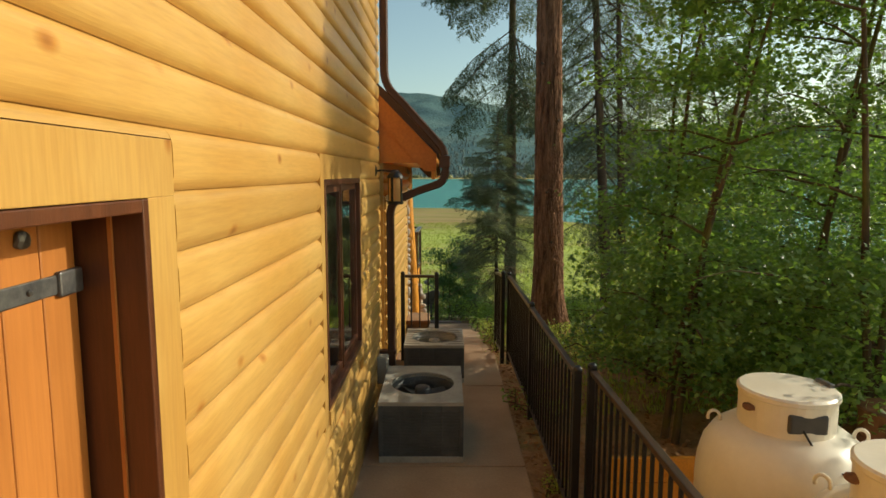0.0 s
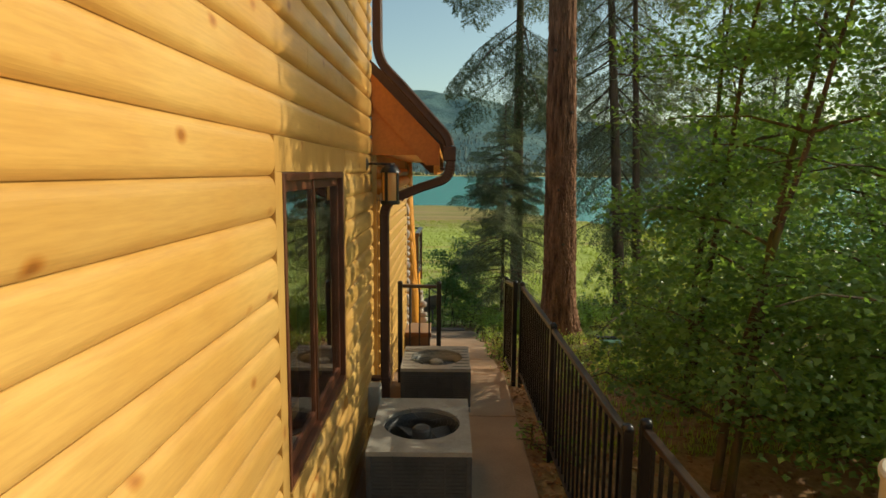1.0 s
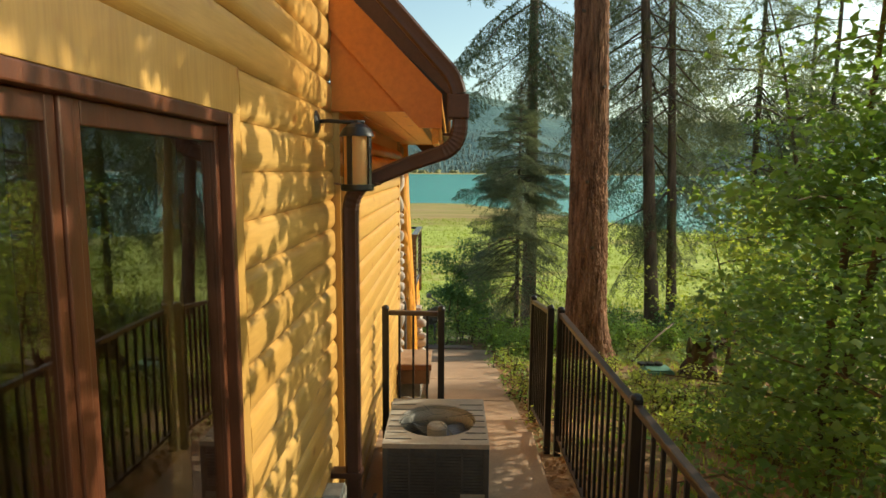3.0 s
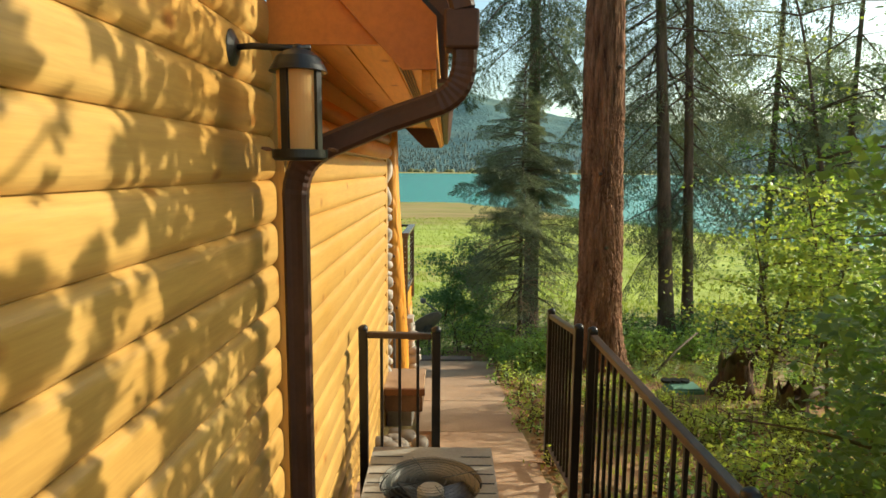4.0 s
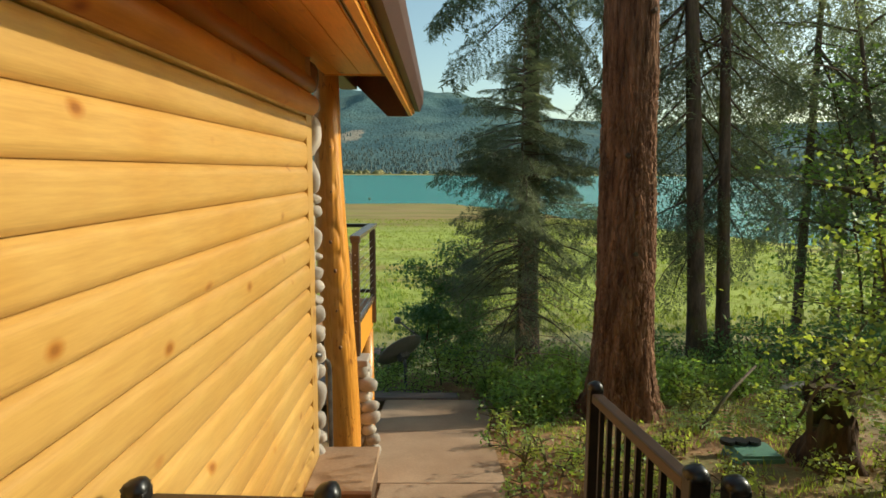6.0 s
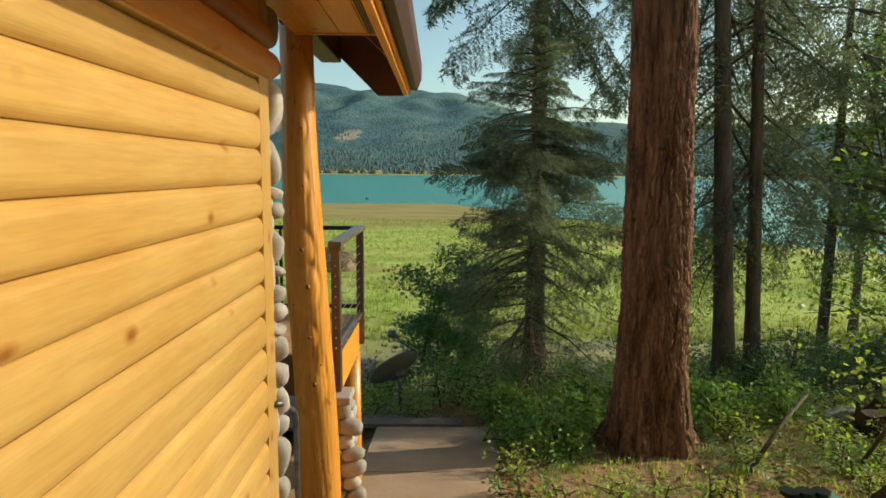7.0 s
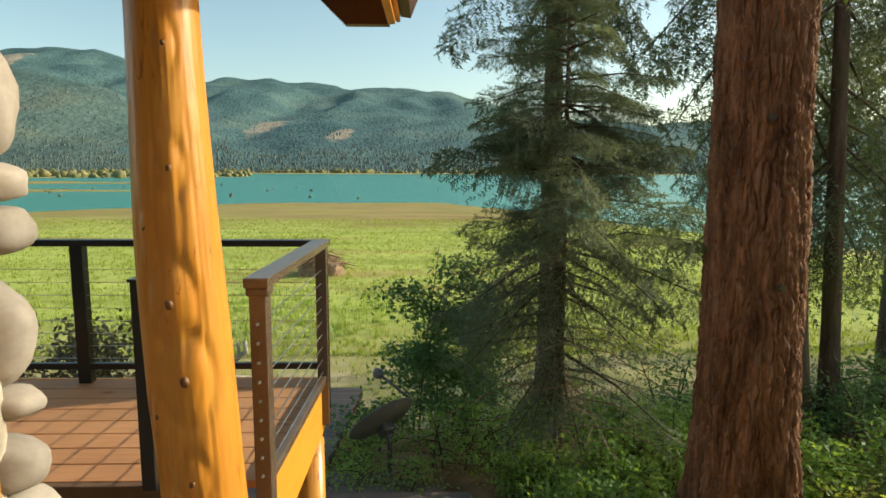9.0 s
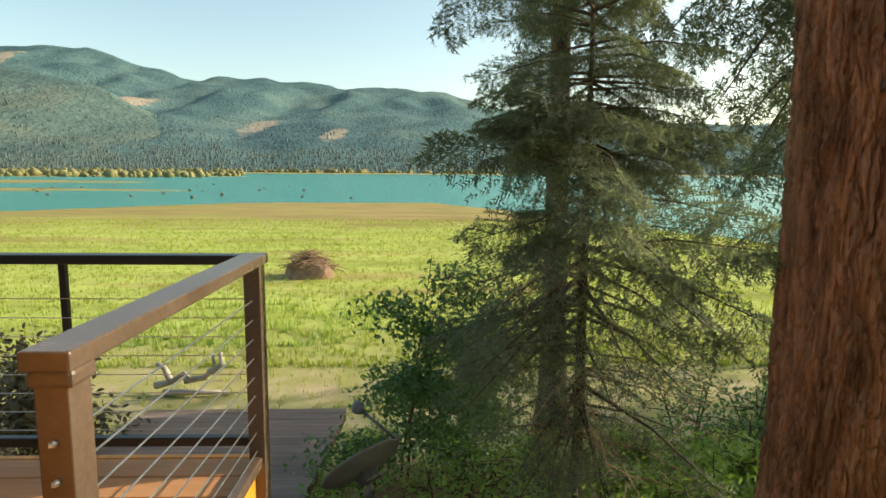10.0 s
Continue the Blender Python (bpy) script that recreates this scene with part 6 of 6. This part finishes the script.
def litter():
    rng = np.random.default_rng(12)
    n = 6500
    x, y = rng.uniform(0.66, 5.2, n), rng.uniform(4.0, 14.5, n)
    x, y = np.concatenate([x, rng.uniform(0.625, 0.95, 1500)]), np.concatenate([y, rng.uniform(0.5, 13.5, 1500)])
    bare = ((x - 6.6) * 0.4) ** 2 + ((y - 12.9) * 0.8) ** 2 < 0.85
    x, y = x[~bare], y[~bare]
    z = np.array([ground_z(a, b) for a, b in zip(x, y)]) + 0.012
    v, f = leaf_arrays(np.stack([x, y, z], -1), 0.055, rng, OVAL_LEAF, 0.35)
    return from_arrays("leaf_litter", v, f, LITTER, None, "brown fallen leaves on the ground", kind="stuff", category="leaves")


litter()

# ---- things by the path ----
def propane_tank(x, y, z, r, label, mat=None, turn=0.0):
    t = thing("propane_tank", (x, y, z), label, "tank", "propane tanks")
    mat = mat or TANK
    h = 1.12
    prof = [(0.02, 0.0), (r * 0.9, 0.0), (r, 0.05), (r, h - 0.30), (r * 0.985, h - 0.22), (r * 0.93, h - 0.13), (r * 0.82, h - 0.06), (r * 0.66, h - 0.015), (r * 0.5, h), (0.02, h + 0.004)]
    part("shell", lathe(bmesh.new(), prof, (x, y, z), 48), mat, t, smooth=True)
    part("collar", lathe(bmesh.new(), [(0.205, h - 0.05), (0.208, h + 0.02), (0.208, h + 0.145), (0.202, h + 0.148), (0.02, h + 0.148)], (x, y, z), 40), mat, t, smooth=False)
    part("lid", lathe(bmesh.new(), [(0.212, h + 0.146), (0.217, h + 0.150), (0.217, h + 0.168), (0.206, h + 0.177), (0.02, h + 0.186)], (x, y, z), 40), mat, t)
    for a in (0.0, math.pi):
        a += turn
        cx, cy = x + r * 0.80 * math.cos(a), y + r * 0.80 * math.sin(a)
        ring = [(cx + 0.028 * math.cos(k) * math.cos(a), cy + 0.028 * math.cos(k) * math.sin(a), z + h - 0.02 + 0.034 * math.sin(k)) for k in (math.pi * j / 8 for j in range(-1, 10))]
        part("lifting_lug", tube(bmesh.new(), ring, 0.008, 6), mat, t, smooth=True)
    # a solid dark block paints in the shade of the valve hole
    part("opening", boxed(-0.085, 0.085, -0.010, 0.022, h + 0.025, h + 0.115, bevel=0.012, m=Matrix.Translation((x + 0.198 * math.cos(turn - 1.25), y + 0.198 * math.sin(turn - 1.25), z)) @ Matrix.Rotation(turn - 1.25 + math.pi / 2, 4, "Z")), AC_WELL, t, "dark block drawn as the shaded valve opening")
    part("hinge", boxed(-0.05, 0.05, -0.012, 0.012, h + 0.172, h + 0.196, bevel=0.004, m=Matrix.Translation((x + 0.19 * math.cos(turn + 0.5), y + 0.19 * math.sin(turn + 0.5), z)) @ Matrix.Rotation(turn + 0.5 + math.pi / 2, 4, "Z")), IRON, t)
    part("latch", pebble(bmesh.new(), (x + 0.212 * math.cos(turn + 3.8), y + 0.212 * math.sin(turn + 3.8), z + h + 0.10), (0.03, 0.03, 0.016), 3, 2), RUST, t, "rusty latch")
    return t


propane_tank(1.60, 4.17, -0.03, 0.385, "ivory upright propane tank beside the fence", turn=-0.38)
propane_tank(1.64, 3.39, -0.03, 0.385, "ivory upright propane tank beside the fence", turn=-0.9)
# third tank takes the rust brown of the fittings
propane_tank(2.92, 5.20, -0.55, 0.40, "rust-brown propane tank under the maples", mat=RUST)
hose = thing("gas_hose", (1.6, 3.9, 1.1), "thin black gas hose between the tanks", "hose")
part("hose", tube(bmesh.new(), [(1.56, 3.972, 1.145), (1.60, 3.93, 1.06), (1.66, 3.86, 1.0), (1.72, 3.76, 0.985), (1.73, 3.66, 1.01), (1.70, 3.58, 1.08)], 0.005, 6), BLACK_STEEL, hose, smooth=True)
low = thing("retaining_board", (1.9, 5.15, 0.0), "orange timber retaining boards behind the tanks", "boards")
for k in range(3):
    part("plank", boxed(1.05, 2.9, 5.13, 5.17, -0.05 + k * 0.165, 0.11 + k * 0.165, bevel=0.004), SOFFIT, low)

meter = thing("switch_box", (-0.64, 7.09, 0.27), "small grey electrical switch box on the wall", "switch box")
part("box", boxed(-0.657, -0.565, 7.00, 7.13, 0.27, 0.53, bevel=0.008), AC_PAINT, meter)
part("cover", boxed(-0.565, -0.558, 7.008, 7.122, 0.29, 0.52, bevel=0.003), AC_PAINT, meter)
part("conduit", tube(bmesh.new(), [(-0.61, 7.065, 0.27), (-0.61, 7.065, 0.12), (-0.60, 7.2, 0.06), (-0.50, 7.78, 0.10)], 0.012, 8), AC_DARK, meter, smooth=True)

landing = thing("porch_landing", (-0.4, 10.7, -0.2), "brown landing step with a dark timber nosing beside the path", "landing")
part("top_slab", boxed(-0.60, -0.250, 10.47, 11.0, 0.000, 0.046, bevel=0.004), CONCRETE, landing, "dusty brown concrete top")
part("nosing", boxed(-0.60, -0.240, 10.43, 10.468, -0.012, 0.048, bevel=0.005), BEAM, landing, "dark timber nosing")
part("riser", boxed(-0.59, -0.262, 10.452, 10.48, -0.165, -0.013, bevel=0.003), OLD_WOOD, landing, "brown riser board")
part("side_board", boxed(-0.290, -0.262, 10.481, 10.99, -0.165, -0.002, bevel=0.003), OLD_WOOD, landing, "brown side board")
part("footing", boxed(-0.59, -0.36, 10.58, 10.98, -0.64, -0.002, bevel=0.01), MORTAR, landing, "shaded mortar footing")
hand = thing("pipe_handrail", (-0.55, 11.02, -0.4), "bent grey pipe handrail beside the corner log", "handrail")
part("pipe", tube(bmesh.new(), [(-0.60, 10.84, 0.68), (-0.585, 10.90, 0.66)] + arc((-0.565, 10.98, 0.60), (-0.555, 11.03, 0.58), (-0.555, 11.03, 0.50), 5) + [(-0.555, 11.03, -0.43)], 0.014, 10), IRON, hand, smooth=True)
part("foot_plate", boxed(-0.585, -0.525, 11.0, 11.06, -0.44, -0.43), IRON, hand)

pit_rng = random.Random(14)
for k in range(34):
    x, y = pit_rng.uniform(-0.56, -0.24), pit_rng.uniform(8.8, 10.3)
    s = pit_rng.uniform(0.045, 0.085)
    st = part("cobble", pebble(bmesh.new(), (x, y, ground_z(x, y) + s * 0.45), (s, s * pit_rng.uniform(0.8, 1.2), s * 0.75), k * 1.7, 2), COBBLE, None, "rounded river cobble beside the house", True, category="stone", group="cobbles by the wall")

walkway = thing("boardwalk", (-1.8, 16.5, -1.3), "weathered grey plank boardwalk down to the marsh", "boardwalk", kind="structure")
for k in range(30):
    y = 14.7 + k * 0.142
    z = -1.10 - 0.137 * (y - 14.6)
    part("plank", boxed(-3.6, -0.98 + 0.01 * math.sin(k * 2.3), y, y + 0.134, z - 0.04, z, bevel=0.003), GREY_WOOD, walkway)
part("stringer", beam(bmesh.new(), (-1.02, 14.7, -1.20), (-1.02, 18.95, -1.785), 0.04, 0.12), OLD_WOOD, walkway, "brown edge timber")
for k in range(4):
    y = 14.47 + k * 0.2
    part("tread", boxed(-0.97, 0.35 - 0.2 * k, y, y + 0.17, -1.02 - 0.05 * k, -0.97 - 0.05 * k, bevel=0.004), GREY_WOOD, walkway)


def dish():
    """Grey satellite dish on a mast, seen from behind, with its feed arm."""
    c = Vector((-0.40, 15.25, -0.62))
    d = thing("satellite_dish", (-0.30, 15.2, -1.25), "grey satellite dish on a mast among the shrubs", "satellite dish")
    m = Matrix.Translation(c) @ Vector((-0.50, 0.55, 0.67)).to_track_quat("Z", "Y").to_matrix().to_4x4() @ Matrix.Scale(1.12, 4)
    bm = lathe(bmesh.new(), [(0.001, -0.055), (0.10, -0.048), (0.2, -0.028), (0.27, -0.004), (0.285, 0.006), (0.285, 0.012), (0.27, 0.006), (0.2, -0.018), (0.10, -0.038), (0.001, -0.045)], (0, 0, 0), 40)
    bmesh.ops.transform(bm, matrix=m, verts=bm.verts)
    part("reflector", bm, GREY_HULL, d, smooth=True)
    back = c + m.to_3x3() @ Vector((0, 0, -0.08))
    part("bracket", boxed(-0.06, 0.06, -0.05, 0.05, -0.12, -0.05, bevel=0.006, m=m), IRON, d)
    part("mast", tube(bmesh.new(), [tuple(back), (back.x + 0.03, back.y - 0.03, back.z - 0.12), (back.x + 0.03, back.y - 0.03, -1.35)], 0.022, 10), IRON, d, smooth=True)
    tip = c + m.to_3x3() @ Vector((-0.10, 0.12, 0.34))
    part("feed_arm", tube(bmesh.new(), [tuple(c + m.to_3x3() @ Vector((-0.2, 0.2, 0.0))), tuple(tip)], 0.013, 8), IRON, d, smooth=True)
    part("feed_horn", pebble(bmesh.new(), tuple(tip), (0.05, 0.05, 0.05), 2, 2), GREY_HULL, d, smooth=True)


dish()


def stump(x, y, r, h, seed, label, roots=6):
    z = ground_z(x, y)
    t = thing("stump", (x, y, z), label, "stump")
    verts, seg, rows = [], 36, 12
    for j in range(rows + 1):
        u = j / rows
        for k in range(seg):
            a = 2 * math.pi * k / seg
            rr = r * (1 + 0.6 * (1 - u) ** 3 * (0.7 + 0.5 * math.sin(a * roots + seed))) * (1 + 0.30 * noise.noise(Vector((math.cos(a) * 2.5, math.sin(a) * 2.5, u * 2 + seed))) + 0.10 * noise.noise(Vector((math.cos(a) * 9, math.sin(a) * 9, u * 3 + seed))))
            top = h * u * (1 + 0.45 * noise.noise(Vector((math.cos(a) * 2, math.sin(a) * 2, seed))) + 0.2 * noise.noise(Vector((math.cos(a) * 8, math.sin(a) * 8, seed))))
            verts.append((x + rr * math.cos(a), y + rr * math.sin(a), z - 0.05 + top))
    f = [(j * seg + k, j * seg + (k + 1) % seg, (j + 1) * seg + (k + 1) % seg, (j + 1) * seg + k) for j in range(rows) for k in range(seg)]
    from_arrays("bark", verts, f, ROTTEN, t)
    part("cut_face", lathe(bmesh.new(), [(0.005, h * 0.70), (r * 0.95, h * 0.62)], (x, y, z), 30), ROTTEN, t)
    return t


stump(3.2, 11.95, 0.17, 0.46, 1.0, "dark rotting stump with roots")
stump(3.3, 11.0, 0.13, 0.36, 2.0, "low sunlit cut stump", 3)
stump(4.7, 14.2, 0.26, 0.3, 3.0, "dark rotting stump with roots")
tub = thing("garden_tub", (2.72, 12.16, -0.75), "upturned green plastic garden tub", "tub")
bm = prism(bmesh.new(), [(2.46, -0.745), (2.96, -0.745), (2.89, -0.52), (2.54, -0.52)], "y", 12.01, 12.31)
bmesh.ops.bevel(bm, geom=list(bm.edges), offset=0.02, segments=2, affect="EDGES")
part("tub", bm, GREEN_PLASTIC, tub)
part("rim", boxed(2.44, 2.98, 11.99, 12.33, -0.765, -0.74, bevel=0.006), GREEN_PLASTIC, tub)
for k in range(3):
    part("wheel", lathe(bmesh.new(), [(0.005, -0.015), (0.06, -0.015), (0.06, 0.015), (0.005, 0.015)], (2.54 + k * 0.11, 12.26, -0.50), 14), BLACK_STEEL, tub)
flat = thing("flat_stone", (4.75, 14.75, -0.8), "pale flat stone slab among the ferns", "stone")
part("slab", pebble(bmesh.new(), (4.75, 14.75, ground_z(4.75, 14.75) + 0.06), (0.30, 0.22, 0.06), 4, 3), STONE, flat, smooth=True)
for k, (a, b, r) in enumerate((((3.2, 11.0, -0.35), (4.6, 12.2, -0.5), 0.05), ((2.6, 12.9, -0.68), (3.4, 13.5, -0.25), 0.02), ((3.5, 12.9, -0.6), (3.9, 12.6, 0.5), 0.016), ((5.0, 12.4, -0.55), (6.4, 12.9, -0.6), 0.09), ((4.4, 11.2, -0.45), (5.4, 11.9, -0.5), 0.07))):
    lg = thing("fallen_branch", a, "bare fallen branch lying on the forest floor", "branch", "fallen branches")
    mid = [(a[i] + b[i]) / 2 + (0.05 if i == 2 else 0.03) for i in range(3)]
    part("branch", tube(bmesh.new(), [a, mid, b], [r, r * 0.85, r * 0.6], 8), BARK, lg, smooth=True)


# ---- marsh ----
def brush_pile():
    rng = random.Random(6)
    x0, y0 = -4.4, 34.5
    z = ground_z(x0, y0)
    t = thing("brush_pile", (x0, y0, z), "heap of dead brown branches on the marsh", "brush pile")
    part("mound", pebble(bmesh.new(), (x0, y0, z), (0.95, 0.8, 0.72), 3, 3), TWIG, t)
    for k in range(150):
        a, l = rng.uniform(0, 6.3), rng.uniform(0.5, 1.3)
        px, py = x0 + rng.gauss(0, 0.42), y0 + rng.gauss(0, 0.4)
        pz = z + 0.85 * math.exp(-((px - x0) ** 2)) * rng.uniform(0.5, 1.1)
        part("twig", tube(bmesh.new(), [(px - math.cos(a) * l / 2, py - math.sin(a) * l / 2, pz), (px, py, pz + 0.1), (px + math.cos(a) * l / 2, py + math.sin(a) * l / 2, pz + rng.uniform(-0.25, 0.35))], [0.02, 0.016, 0.006], 4, caps=False), TWIG, t)


brush_pile()
drift = thing("driftwood", (-4.2, 22.0, -2.6), "bleached driftwood root with forked arms", "driftwood")
for pts in ([(-4.9, 22.0, -2.45), (-4.6, 22.0, -2.38), (-4.35, 22.0, -2.2), (-4.2, 21.9, -2.3)], [(-4.35, 22.0, -2.35), (-4.0, 22.0, -2.3), (-3.8, 22.0, -2.1), (-3.82, 22.0, -1.85)], [(-3.9, 22.0, -2.2), (-3.66, 22.0, -2.05), (-3.68, 22.0, -1.82)], [(-4.6, 22.0, -2.4), (-4.75, 22.1, -2.15), (-4.9, 22.1, -2.05)], [(-4.7, 21.9, -2.55), (-4.2, 21.8, -2.5), (-3.5, 21.9, -2.55)]):
    part("limb", tube(bmesh.new(), pts, [0.07 - 0.015 * k for k in range(len(pts))], 8), DRIFT, drift, smooth=True)
snag_rng = random.Random(9)
for k in range(26):
    x, y = snag_rng.uniform(-75, -2), snag_rng.uniform(98, 175)
    s = snag_rng.uniform(0.12, 0.4)
    o = thing("snag", (x, y, -2.7), "dark stump standing in the shallow lake", "stump", "stumps in the lake")
    part("stump", tube(bmesh.new(), [(x, y, -3.0), (x + 0.1, y, -2.7 + s * 0.5), (x + snag_rng.uniform(-0.3, 0.3), y, -2.7 + s)], [0.35, 0.28, 0.15], 7), BARK, o)
def mud_bar(x0, x1, y0, y1, seed):
    """A long low bank just out of the water, its edge uneven."""
    seg, rings, verts = 80, 6, []
    cx, cy = (x0 + x1) / 2, (y0 + y1) / 2
    for j in range(rings + 1):
        u = 1 - j / rings
        for k in range(seg):
            a = 2 * math.pi * k / seg
            e = 1 + 0.35 * noise.noise(Vector((math.cos(a) * 2.5, math.sin(a) * 2.5, seed)))
            verts.append((cx + (x1 - x0) / 2 * e * u * math.cos(a), cy + (y1 - y0) / 2 * e * u * math.sin(a), -2.78 + 0.32 * (1 - u * u)))
    f = [(j * seg + k, j * seg + (k + 1) % seg, (j + 1) * seg + (k + 1) % seg, (j + 1) * seg + k) for j in range(rings) for k in range(seg)]
    from_arrays("mud_bar", verts, f, GROUND, None, "low grassy mud bar in the lake", True, kind="structure", category="mud bar")


for k, a in enumerate(((-170, -38, 122, 140), (-230, -70, 175, 225), (-330, -105, 290, 420))):
    mud_bar(*a, k * 3.1)


def shore_bushes():
    """Golden and green scrub along the bars and the far shore."""
    rng = np.random.default_rng(31)
    verts, faces = [], []
    spots = [(rng.uniform(-330, -110), rng.uniform(300, 410), rng.uniform(1.2, 4.2)) for _ in range(420)] + [(rng.uniform(-420, 260), rng.uniform(640, 655), rng.uniform(2, 6)) for _ in range(220)]
    for x, y, h in spots:
        b = len(verts)
        for j, (r, z) in enumerate(((0.35, 0.0), (0.55, 0.35), (0.4, 0.75), (0.05, 1.0))):
            for k in range(6):
                a = k * math.pi / 3 + j
                verts.append((x + h * r * math.cos(a) * rng.uniform(0.6, 1.9), y + h * r * math.sin(a), -2.8 + h * z))
        faces += [(b + j * 6 + k, b + j * 6 + (k + 1) % 6, b + (j + 1) * 6 + (k + 1) % 6, b + (j + 1) * 6 + k) for j in range(3) for k in range(6)]
    from_arrays("shore_scrub", verts, faces, SCRUB, None, "golden-green scrub along the far shore", kind="stuff", category="bushes")


SCRUB = leafy("golden_scrub", (0.12, 0.14, 0.055), (0.26, 0.22, 0.085), 0.8, 0.0)
shore_bushes()
